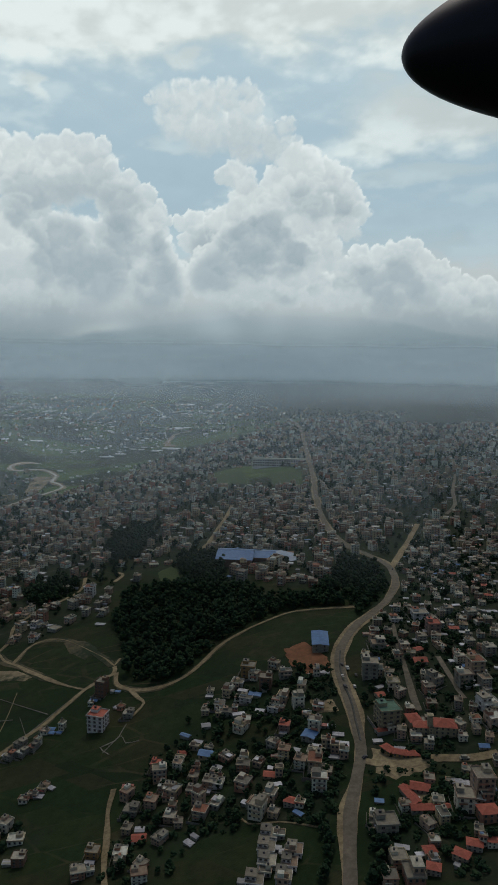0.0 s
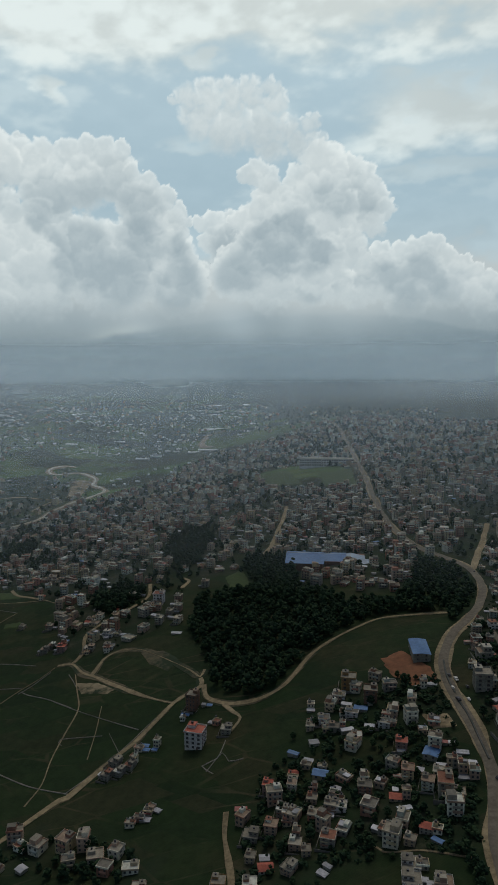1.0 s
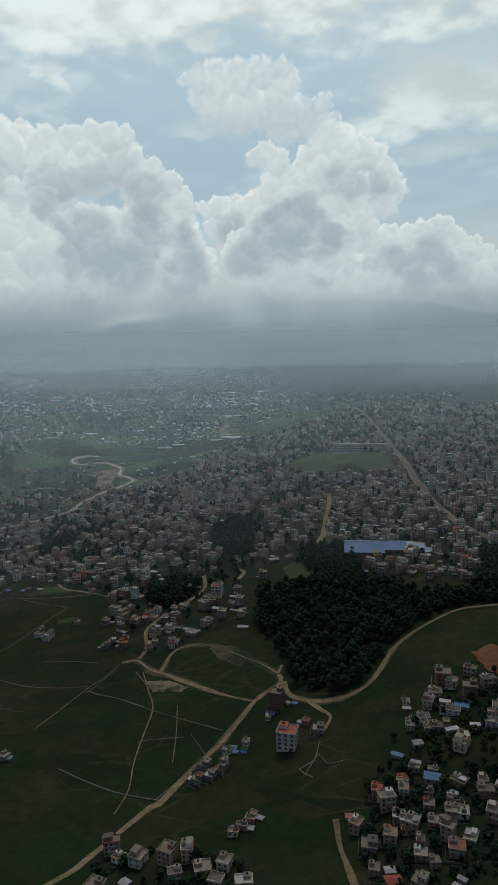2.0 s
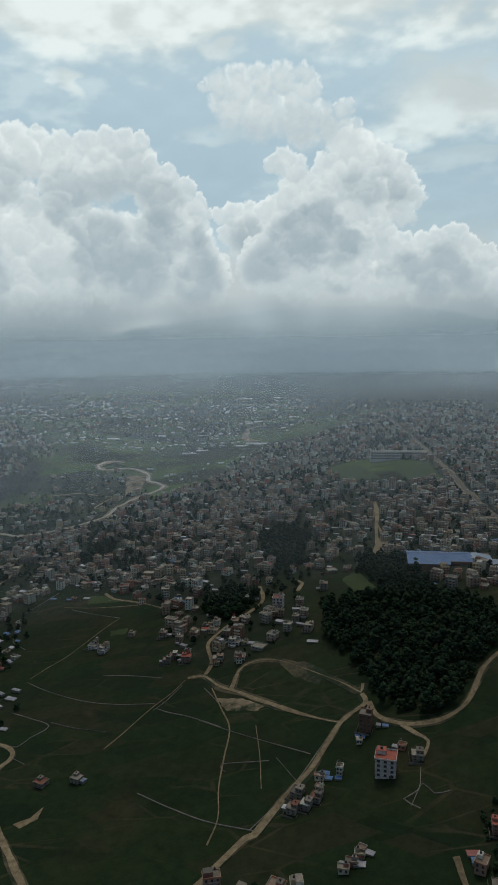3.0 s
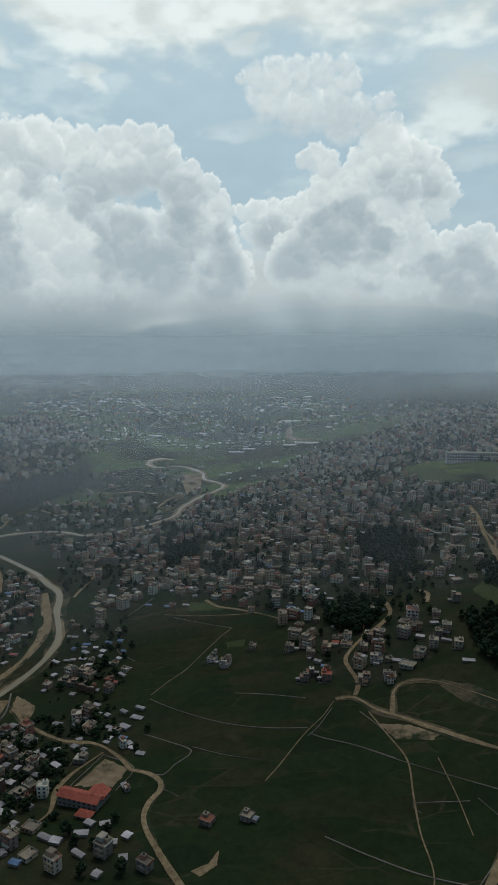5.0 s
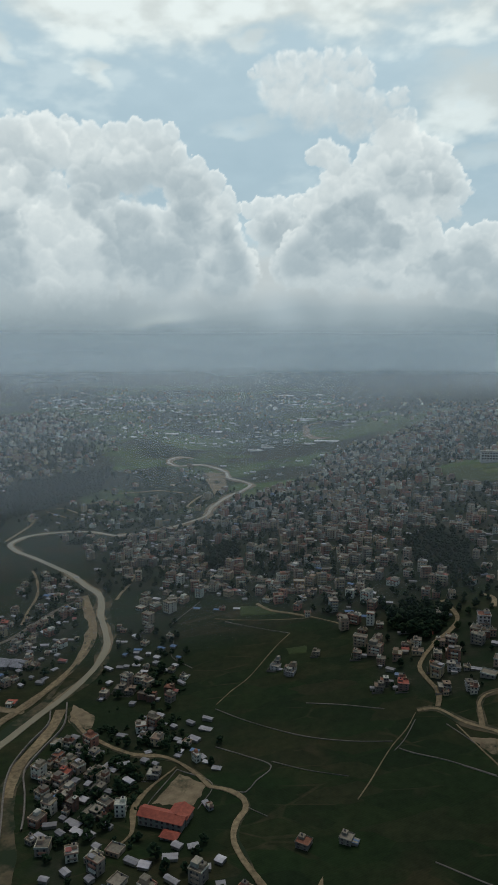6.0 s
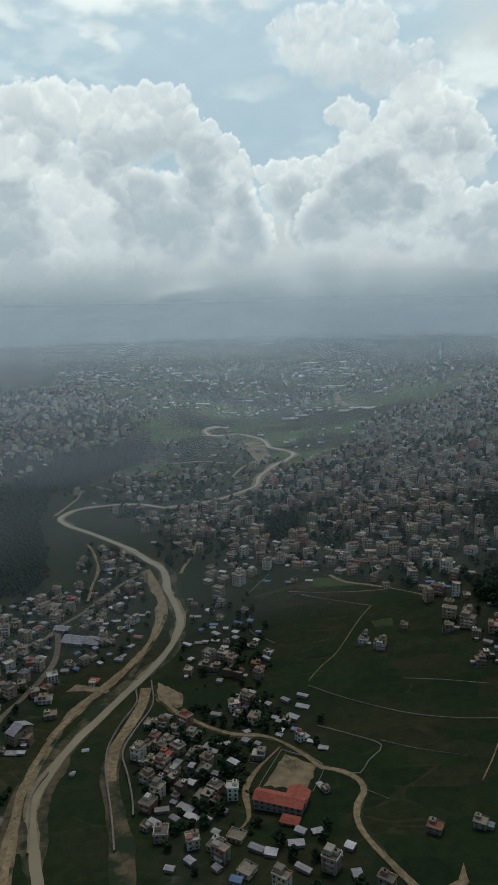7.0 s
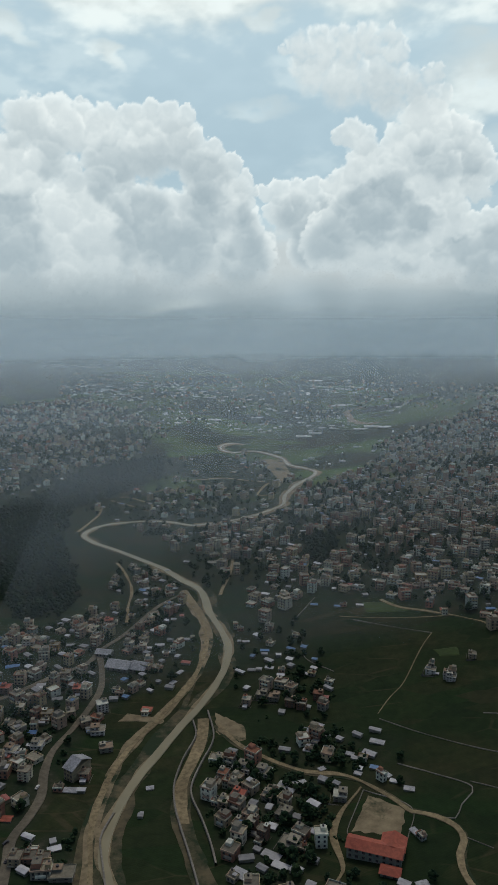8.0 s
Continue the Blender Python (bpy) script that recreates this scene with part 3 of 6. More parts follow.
def make_ground():
    gx, gy = lines_of(-4600, 4600, -620, 330, 6.0), lines_of(-900, 4900, 120, 1150, 6.0)
    X, Y = np.meshgrid(gx, gy)
    Z = lie(X, Y)
    nx, ny = len(gx), len(gy)
    idx = np.arange(nx * ny).reshape(ny, nx)
    faces = np.stack([idx[:-1, :-1], idx[:-1, 1:], idx[1:, 1:], idx[1:, :-1]], -1).reshape(-1, 4)
    me = bpy.data.meshes.new("ground")
    me.from_pydata(np.stack([X, Y, Z], -1).reshape(-1, 3).tolist(), [], faces.tolist())
    built = np.zeros(X.shape)
    for share, poly in QUARTERS.values():
        built = np.maximum(built, inside(poly, X, Y) * min(1.0, share * 1.1) * smoothstep(0.30, 0.5, layered(X / 55, Y / 55, 7, 3)))
    for poly in FIELDS + [FOREST, FOREST_WEST, COPSE, COPSE_B, COPSE_C, GROVE]:
        built[inside(poly, X, Y)] = 0
    paddy = np.zeros(X.shape)
    for poly in PADDIES:
        paddy = np.maximum(paddy, inside(poly, X, Y) * smoothstep(0.36, 0.50, layered(X / 110, Y / 110, 17, 4)))
    me.attributes.new("far_off", "FLOAT", "POINT").data.foreach_set("value", smoothstep(1050, 1500, Y).ravel().astype(np.float32))
    me.attributes.new("paddy", "FLOAT", "POINT").data.foreach_set("value", paddy.ravel().astype(np.float32))
    at = me.attributes.new("built", "FLOAT", "POINT")
    at.data.foreach_set("value", built.ravel().astype(np.float32))
    me.polygons.foreach_set("use_smooth", [True] * len(me.polygons))
    me.materials.append(M_LAND)
    return tagged(new("ground", me), "green and brown valley floor with small fields", "ground", kind="structure")


make_ground()


def ribbon(name, points, width, mat, rise=0.25, label="", category="road", ragged=0.0, sides=4, kind="structure", seed=1):
    """A strip laid over the ground along a line, with uneven edges and a skirt."""
    line = smooth_line(points, 3.0)
    s = Soup()
    rows = []
    wave = [layered(np.arange(len(line)) * 0.11, np.full(len(line), 3.7 * k), seed, 4) * 4 - 2 for k in (0, 1)]
    for i, p in enumerate(line):
        d = (line[min(i + 1, len(line) - 1)] - line[max(i - 1, 0)]).normalized()
        nrm = Vector((-d.y, d.x))
        w = width(i / (len(line) - 1)) if callable(width) else width
        l, r = w / 2 + wave[0][i] * ragged, w / 2 + wave[1][i] * ragged
        row = []
        for k in range(sides + 1):
            u = -l + (l + r) * k / sides
            q = p + nrm * u
            row.append((q.x, q.y, lie_at(q.x, q.y) + rise))
        first, last = row[0], row[-1]
        row = [(first[0], first[1], first[2] - rise - 1.0)] + row + [(last[0], last[1], last[2] - rise - 1.0)]
        rows.append(row)
    n = len(rows[0])
    s.v = [q for row in rows for q in row]
    for i in range(len(rows) - 1):
        for k in range(n - 1):
            a = i * n + k
            s.f.append((a + 1, a, a + n, a + n + 1))
            s.m.append(0)
    me = s.mesh(name, [mat])
    return tagged(new(name, me), label, category, kind=kind)


ribbon("river_bank", RIVER, lambda u: 8.0 - 1.5 * max(0.0, u - 0.5) / 0.5, M_WORN, 0.12, "brown churned earth along the river", "river bank", 3.0, seed=2)
ribbon("river_bank", RIVER, lambda u: 5.8 - 1.2 * max(0.0, u - 0.5) / 0.5, M_WORNPALE, 0.18, "pale silty river bank", "river bank", 1.5, seed=3)
ribbon("river", RIVER, lambda u: 4.2 - 1.0 * max(0.0, u - 0.5) / 0.5, M_WATER, 0.40, "brown muddy river winding through the town", "river", 0.5, seed=4)
ribbon("river_bank", RIVER_UP, 12, M_SILT, 0.18, "pale gravel bank of the upper river", "river bank", 2.5, seed=5)
ribbon("river", RIVER_UP, 4.5, M_WATER, 0.40, "pale muddy river bend upstream", "river", 1, seed=6)
ribbon("river_bank", FAR_BEND, 14, M_SILT, 0.18, "far pale gravel bend of the river", "river bank", 2.5, seed=12)
ribbon("track_verge", QUAY_TRACK, 4.6, M_WORNPALE, 0.17, "churned brown verge of the river track", "verge", 1.6, seed=62)
for i, line in enumerate((FIELD_ROAD, CROSS_ROAD, BEND_ROAD, WOOD_ROAD, LOOP_TRACK)):
    ribbon("track_verge", line, 3.2, M_WORN, 0.14 + 0.006 * i, "trodden brown verge of a dirt road", "verge", 1.0, seed=64 + i)
ribbon("track_verge", QUAY_MUD, lambda u: 4.0 + 6.0 * u, M_WORN, 0.15, "rutted brown mud beside the river", "verge", 1.6, seed=14)
ribbon("dry_river_bed", DRY_BED, 7.0, M_WORN, 0.16, "dark churned earth of a dry side channel", "river bed", 1.6, seed=7)
ribbon("dry_river_bed", BARE_BED, 5.0, M_DIRT, 0.22, "bare pale earth between two river walls", "river bed", 1.0, seed=13)
for i, line in enumerate(RIVER_WALLS):
    ribbon("river_wall", line, 0.62, M_FIELDWALL, 1.1, "low pale concrete river wall", "wall", 0.05, 2, seed=15 + i)
ribbon("road_shoulder", MAIN_ROAD, 5.8, M_DIRT, 0.20, "dusty shoulder of the main road", "road", 1.2, seed=8)
ribbon("road", MAIN_ROAD, 4.4, M_ASPHALT, 0.34, "worn dusty main road climbing through the town", "road", 0.3, seed=9)
ribbon("road", SIDE_ROAD, 3.8, M_DIRT, 0.30, "pale dirt side road", "road", 0.8, seed=10)
ribbon("road", BRANCH_ROAD, 4.2, M_DIRT, 0.30, "dusty branch road between houses", "road", 0.6, seed=11)
for i, (line, w) in enumerate([(LANE_A, 2.2), (LANE_B, 2.2), (FAR_LANE, 3.1)]):
    ribbon("lane", line, w, M_ASPHALT, 0.30, "narrow grey lane between houses", "lane", 0.4, seed=20 + i)
for i, (line, w) in enumerate([(WOOD_ROAD, 1.8), (CROSS_ROAD, 1.9), (FIELD_ROAD, 2.3), (LOOP_TRACK, 1.4), (HOUSE_TRACK, 1.9), (BEND_ROAD, 2.2), (YARD_TRACK, 1.8), (QUAY_TRACK, 2.6), (TRACK_WEST, 2.2), (SPUR, 2.3), (HILL_LANE, 2.2),
                                (HILL_LANE_B, 2.2), (PIT_LANE, 3.5), (PALE_LANE, 1.7), (SOUTH_LANE, 2.0)]):
    ribbon("dirt_road", line, w, M_DIRT, 0.28 + 0.012 * i, "pale trodden dirt road", "road", 0.7, seed=30 + i)
for i, line in enumerate(VILLAGE_LANES):
    ribbon("dirt_road", line, 2.3, M_DIRT, 0.30, "pale dirt lane between village fields", "road", 0.6, seed=60 + i)
for i, line in enumerate([TOWN_ROAD, LOW_ROAD]):
    ribbon("road", line, 2.9, M_ASPHALT, 0.34 + 0.02 * i, "dusty paved road along the river quarter", "road", 0.5, seed=50 + i)

# ---------------------------------------------------------------- sky sheets with painted hills and haze, and haze sheets
BACK, BACK_AT = 4700.0, (-130, 56)
# heaps of cloud: bearing, elevation and radius of their lobes in degrees
HEAP_WEST = [
    (-10.1, 15.3, 0.75), (-11.4, 15.2, 1.13), (-12.6, 15.0, 1.32), (-14.1, 14.7, 1.42), (-15.9, 14.5, 1.6), (-17.7, 14.0, 1.89),
    (-19.5, 14.1, 2.12), (-21.5, 14.2, 1.89), (-9.2, 13.7, 0.85), (-8.1, 13.1, 1.04), (-6.8, 12.0, 1.04), (-5.7, 10.9, 0.94),
    (-5.0, 10.2, 0.57), (-10.7, 13.4, 2.26), (-8.6, 11.4, 2.12), (-12.9, 12.7, 2.26), (-15.5, 12.2, 2.36), (-6.6, 9.7, 1.98),
    (-20.4, 11.6, 1.7), (-18.6, 11.0, 1.32), (-22.8, 11.4, 2.36), (-8.6, 8.5, 2.92), (-13.3, 7.7, 3.3), (-17.3, 8.3, 3.3),
    (-21.4, 7.7, 3.4), (-6.1, 7.6, 2.26), (-24.9, 8.0, 4.01), (-26.6, 11.7, 2.83),
]
HEAP_WEST_FOOT = [
    (-10.9, 5.6, 3.3), (-16.6, 5.1, 3.3), (-21.2, 4.8, 3.3), (-25.1, 4.7, 3.77), (-5.6, 5.2, 2.83),
]
HEAP_HIGH = [
    (-4.6, 18.9, 0.66), (-3.5, 19.1, 1.23), (-1.9, 19.1, 1.51), (-0.1, 19.2, 1.6), (1.4, 19.4, 1.51), (2.9, 19.7, 0.94),
    (3.5, 18.7, 1.13), (-2.7, 17.6, 1.79), (-0.5, 17.2, 2.26), (2.1, 17.1, 2.26), (4.3, 16.7, 1.6), (6.0, 17.1, 1.04),
    (6.5, 17.3, 0.61), (5.1, 15.8, 1.65), (6.7, 15.6, 1.18), (3.0, 15.5, 1.65),
]
HEAP_MID = [
    (1.4, 13.9, 1.32), (2.3, 13.5, 1.23), (0.7, 13.7, 0.94), (6.5, 14.1, 1.98), (8.6, 13.7, 1.6), (9.9, 13.2, 1.32),
    (4.7, 12.8, 1.6), (10.6, 11.7, 1.56), (11.5, 10.8, 1.04), (2.5, 11.8, 1.98), (-0.0, 10.3, 1.13), (9.1, 11.1, 2.36),
    (6.5, 11.2, 2.74), (1.3, 10.5, 1.79), (3.9, 9.6, 2.59), (10.6, 9.7, 1.32), (1.5, 8.2, 2.36), (7.4, 9.1, 2.45),
    (3.0, 6.9, 2.59), (6.6, 7.2, 2.12), (-0.3, 6.1, 2.26), (2.4, 4.9, 2.26), (5.7, 5.3, 2.12), (8.7, 8.0, 1.79),
]
HEAP_SHOULDER = [
    (-3.9, 10.1, 0.75), (-2.8, 10.2, 1.04), (-1.5, 10.2, 1.13), (-0.0, 10.3, 1.13), (-1.5, 8.5, 1.98), (-2.8, 8.8, 1.42),
    (1.5, 8.2, 2.36), (-0.3, 6.1, 2.26),
]
HEAP_EAST = [
    (14.3, 8.0, 1.04), (13.0, 7.6, 1.13), (11.7, 7.6, 0.94), (10.5, 7.3, 1.13), (9.3, 6.7, 1.04), (15.3, 7.2, 0.94),
    (16.5, 6.5, 1.04), (17.6, 5.7, 0.94), (18.6, 5.1, 0.85), (19.9, 4.8, 1.23), (21.5, 4.6, 1.32), (10.9, 5.5, 1.98),
    (13.5, 5.8, 2.12), (16.0, 4.8, 2.12), (18.4, 3.5, 2.12), (8.8, 4.7, 1.79), (7.0, 5.1, 1.7), (12.7, 3.8, 1.98),
    (20.8, 2.9, 2.12), (23.2, 3.9, 2.12),
]
CREST = [(-27.6, 0.5), (-21.8, 0.6), (-13.3, 0.6), (-12.5, 0.7), (-11.3, 1.0), (-9.2, 1.5), (-6.5, 2.0), (0.3, 2.8), (9.3, 2.9), (13.1, 2.5), (15.2, 2.1), (17.0, 1.6), (20.1, 1.1), (24.6, 0.8)]
AIR = np.array([0.600, 0.662, 0.688])


def lit(colour):
    colour = np.clip(colour, 0, 1)
    return np.where(colour < 0.04045, colour / 12.92, ((colour + 0.055) / 1.055) ** 2.4)


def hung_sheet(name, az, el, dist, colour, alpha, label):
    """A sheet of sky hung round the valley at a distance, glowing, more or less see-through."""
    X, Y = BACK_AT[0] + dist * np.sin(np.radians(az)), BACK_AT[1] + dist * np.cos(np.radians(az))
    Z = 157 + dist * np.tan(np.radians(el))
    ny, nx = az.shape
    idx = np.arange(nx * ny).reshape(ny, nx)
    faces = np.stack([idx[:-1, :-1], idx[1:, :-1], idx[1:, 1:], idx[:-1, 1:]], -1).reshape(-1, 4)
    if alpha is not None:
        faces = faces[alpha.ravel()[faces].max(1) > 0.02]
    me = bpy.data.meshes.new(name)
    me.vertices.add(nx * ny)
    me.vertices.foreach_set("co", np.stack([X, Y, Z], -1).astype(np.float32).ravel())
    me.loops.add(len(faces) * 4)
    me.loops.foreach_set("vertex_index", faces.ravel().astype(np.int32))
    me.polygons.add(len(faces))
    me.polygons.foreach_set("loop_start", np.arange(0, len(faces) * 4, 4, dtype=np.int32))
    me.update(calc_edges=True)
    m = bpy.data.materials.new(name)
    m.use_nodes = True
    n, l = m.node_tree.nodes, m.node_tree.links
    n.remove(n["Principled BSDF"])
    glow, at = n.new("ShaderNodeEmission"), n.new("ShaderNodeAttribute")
    at.attribute_name = "painted_sky"
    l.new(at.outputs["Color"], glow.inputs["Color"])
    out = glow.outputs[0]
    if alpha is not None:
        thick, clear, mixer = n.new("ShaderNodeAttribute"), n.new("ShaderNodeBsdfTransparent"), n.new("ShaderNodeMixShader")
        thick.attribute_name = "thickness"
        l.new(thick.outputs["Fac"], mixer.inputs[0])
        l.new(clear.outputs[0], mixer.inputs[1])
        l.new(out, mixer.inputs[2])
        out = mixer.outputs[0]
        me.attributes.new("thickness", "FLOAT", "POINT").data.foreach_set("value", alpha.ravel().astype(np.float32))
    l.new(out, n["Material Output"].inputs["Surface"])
    tint = me.attributes.new("painted_sky", "FLOAT_COLOR", "POINT")
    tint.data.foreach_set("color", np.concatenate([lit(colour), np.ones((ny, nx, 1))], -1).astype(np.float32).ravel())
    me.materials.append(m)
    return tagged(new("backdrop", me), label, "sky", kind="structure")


def painted_mist(az, el):
    """How much haze is painted over the sky sheets, its colour, and the painted shafts of light."""
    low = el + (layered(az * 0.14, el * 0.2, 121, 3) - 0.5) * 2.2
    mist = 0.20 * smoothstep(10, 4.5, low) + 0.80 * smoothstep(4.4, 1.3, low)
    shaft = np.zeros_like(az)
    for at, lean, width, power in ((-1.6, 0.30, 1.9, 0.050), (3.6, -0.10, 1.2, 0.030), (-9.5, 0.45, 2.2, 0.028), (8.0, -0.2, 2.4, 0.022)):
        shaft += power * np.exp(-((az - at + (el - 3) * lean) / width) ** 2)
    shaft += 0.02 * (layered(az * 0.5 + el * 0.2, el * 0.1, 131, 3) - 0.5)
    # haze brightness and light shafts go straight into the emission colour, darker towards the horizon
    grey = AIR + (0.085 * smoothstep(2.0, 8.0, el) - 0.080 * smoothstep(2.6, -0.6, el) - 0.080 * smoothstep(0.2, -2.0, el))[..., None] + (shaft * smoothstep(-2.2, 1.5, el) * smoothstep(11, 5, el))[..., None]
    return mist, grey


def make_sky():
    """Thin high veil and wisps over pale blue, with haze and far ridge painted in below."""
    az, el = np.meshgrid(np.linspace(-38, 33, 660), np.linspace(-3.5, 33, 340))
    big, thin = layered(az * 0.13, el * 0.34, 95, 5) - 0.5, layered(az * 0.45, el * 0.9, 98, 5) - 0.5
    veil = smoothstep(19.6, 23.0, el + big * 7 + thin * 3)
    side = smoothstep(5.5, 11.5, az + big * 8 + thin * 5) * smoothstep(13.0, 15.5, el + thin * 3 - 0.08 * (az - 8)) * smoothstep(21.5, 17, el + thin * 4)
    veil = np.maximum(veil, 0.85 * side)
    for a, e, w, h, k in ((-15.2, 18.9, 1.9, 0.8, 0.8), (-4.3, 21.2, 2.2, 0.8, 0.7), (-22.0, 20.0, 2.0, 0.9, 0.7), (-4.5, 15.6, 2.8, 0.7, 0.35), (14.0, 13.2, 7.0, 0.7, 0.35)):
        lump = 1 - ((az - a + thin * 3) / w) ** 2 - ((el - e + 0.35 * (az - a) * (a < -10) + thin * 1.6) / h) ** 2
        veil = np.maximum(veil, k * smoothstep(-0.4, 1.0, lump))
    veil = np.maximum(veil, 0.38 * smoothstep(13, 5, el))
    veil = np.maximum(veil, 0.30 * smoothstep(0.5, 0.72, big + 0.5 + 0.4 * thin) * smoothstep(8, 14, el))
    blue = np.array([0.655, 0.752, 0.800]) + (0.045 * smoothstep(9, 22, el) + 0.03 * thin)[..., None] * np.array([1, 0.9, 0.8])
    shade = (0.850 + 0.095 * smoothstep(-0.2, 0.24, thin * 0.7 + big * 0.8) - 0.03 * smoothstep(10, 16, az))[..., None] * np.array([0.955, 1.0, 0.995])
    colour = blue * (1 - veil[..., None]) + shade * veil[..., None]
    bank = smoothstep(8.5, 6.0, el + thin * 3)
    tone = (0.80 + 0.06 * thin)[..., None] * np.array([0.955, 1.0, 1.005])
    colour = colour * (1 - bank[..., None]) + tone * bank[..., None]
    mist, grey = painted_mist(az, el)
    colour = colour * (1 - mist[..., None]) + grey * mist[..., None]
    # the wooded ridge at the valley's rim, painted as a faint darkening of the glowing sheet, with a bright gap of sky
    # painted beside it
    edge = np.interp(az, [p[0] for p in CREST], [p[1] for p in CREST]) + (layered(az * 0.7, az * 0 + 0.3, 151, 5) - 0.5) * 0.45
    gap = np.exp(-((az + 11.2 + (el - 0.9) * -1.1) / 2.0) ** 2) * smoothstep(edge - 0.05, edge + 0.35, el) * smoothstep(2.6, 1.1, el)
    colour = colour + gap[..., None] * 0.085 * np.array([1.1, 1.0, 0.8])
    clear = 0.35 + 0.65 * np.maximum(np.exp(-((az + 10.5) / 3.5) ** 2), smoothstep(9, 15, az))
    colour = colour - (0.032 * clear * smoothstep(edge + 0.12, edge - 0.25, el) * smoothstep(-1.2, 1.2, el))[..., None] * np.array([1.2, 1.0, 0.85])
    hung_sheet("cloudy_sky", az, el, BACK, colour, None, "glowing sky sheet painted with thin high cloud, haze and a far ridge")


make_sky()


def cloud_heap(name, heap, dist, seed, label, soft=0.40, puffy=1.0, bright=0.0, see=1.0, hole=None, rag=0.5):
    """One heap of cloud on a glowing sheet at its own distance: rounded lobes, with light painted along their crowns
    and grey shade within.
    """
    a0, a1 = min(a - r for a, e, r in heap) - 1.5, max(a + r for a, e, r in heap) + 1.5
    e0, e1 = 1.0, max(e + r for a, e, r in heap) + 1.5
    az, el = np.meshgrid(np.arange(a0, a1, 0.085), np.arange(e0, e1, 0.085))
    wx = (layered(az * 0.6, el * 0.6, seed, 3) - 0.5) * 1.0 + (layered(az * 1.8, el * 1.8, seed + 10, 4) - 0.5) * 0.75 * puffy
    wy = (layered(az * 0.6 + 40, el * 0.6, seed + 20, 3) - 0.5) * 1.0 + (layered(az * 1.8 + 40, el * 1.8, seed + 30, 4) - 0.5) * 0.75 * puffy
    px, py = az + wx * 0.7, el + wy * 0.7
    fine = layered(az * 2.4, el * 2.4, seed + 40, 5, 0.58) - 0.5
    lumps = billows(az * 0.9 + wx, el * 0.9 + wy, seed + 50, 4)
    rnd = random.Random(seed)
    lobes = []
    for a, e, r in sorted(heap, key=lambda q: -q[1]):
        r *= 0.90 if r < 1.7 else 1.0
        lobes.append((a, e - 0.06 * r, r, 0.0))
        for _ in range(int(7 * puffy)):
            t, k = rnd.uniform(-0.5, math.pi + 0.5), rnd.uniform(0.16, 0.40)
            lobes.append((a + r * 0.70 * math.cos(t), e + r * 0.70 * math.sin(t), r * k, rnd.uniform(-0.015, 0.02)))
    tone, cover, mass = np.full(az.shape, 0.86), np.zeros(az.shape), np.zeros(az.shape)
    for a, e, r, lift in lobes:
        near = (np.abs(az - a) < r * 1.3 + 1.2) & (np.abs(el - e) < r * 1.3 + 1.2)
        j, i = np.where(near.any(1))[0], np.where(near.any(0))[0]
        if not len(i) or not len(j):
            continue
        w = np.s_[j[0]:j[-1] + 1, i[0]:i[-1] + 1]
        dx, dy = (px[w] - a) / r, (py[w] - e) / r
        q = 1 - dx * dx - dy * dy + fine[w] * rag
        edge = smoothstep(0.0, soft, q)
        crown = smoothstep(0.60, 0.05, q) * smoothstep(-0.30, 0.6, dy + 0.15 * dx)
        glow = 0.825 + 0.035 * np.clip(dy, -1, 1) + 0.100 * crown + lift
        share = edge * (0.16 + 0.34 * crown)
        fresh = cover[w] < 0.02
        tone[w] = np.where(fresh, glow, tone[w] * (1 - share) + glow * share)
        cover[w] = np.maximum(cover[w], edge)
        mass[w] = np.maximum(mass[w], np.clip(q, 0, 1) * min(1.0, r / 2.2))
    for _ in range(6):
        mass[3:-3, 3:-3] = (mass[3:-3, 3:-3] + mass[:-6, 3:-3] + mass[6:, 3:-3] + mass[3:-3, :-6] + mass[3:-3, 6:]) / 5
    tone[1:-1, 1:-1] = (tone[1:-1, 1:-1] * 2 + tone[:-2, 1:-1] + tone[2:, 1:-1] + tone[1:-1, :-2] + tone[1:-1, 2:]) / 6
    patch = layered(az * 0.22 + 0.15 * wx, el * 0.26 + 0.15 * wy, seed + 60, 4)
    # shade in the thick lower parts, painted into the glow colour
    shadow = smoothstep(0.12, 0.75, mass) * (0.15 + 0.95 * smoothstep(0.40, 0.60, patch + 0.02 * (lumps - 0.5))) * (0.35 + 0.65 * smoothstep(15, 9, el))
    tone = np.clip(tone + bright + 0.036 - 0.108 * shadow + 0.032 * (lumps - 0.5) + 0.030 * fine, 0, 0.955)[..., None]
    colour = tone * np.array([0.970, 1.0, 0.993]) - (0.95 - tone) * np.array([0.24, 0.06, -0.08])
    mist, grey = painted_mist(az, el)
    mist = np.clip(mist * 0.7, 0, 1)[..., None]
    colour = colour * (1 - mist) + grey * mist
    if hole:
        cover = cover * (1 - 0.6 * smoothstep(1.2, 0.2, np.hypot((px - hole[0]) / hole[2], (py - hole[1]) / hole[2])))
    hung_sheet(name, az, el, dist, colour, cover * see * (0.80 + 0.20 * smoothstep(0.15, 0.6, mass)) * smoothstep(1.4, 4.6, el + 2 * fine), label)


cloud_heap("heaped_cloud_east", HEAP_EAST, 4350, 31, "white heaped clouds low over the hazy ridge")
cloud_heap("heaped_cloud_west", HEAP_WEST + HEAP_WEST_FOOT, 4050, 9, "broad bank of heaped white clouds", hole=(-11.7, 10.6, 0.9))
cloud_heap("heaped_cloud_shoulder", HEAP_SHOULDER, 4200, 27, "small bright heaps of cloud between the two great ones", bright=0.01)
cloud_heap("heaped_cloud", HEAP_MID, 2650, 17, "tall tower of heaped white cloud with a grey base")
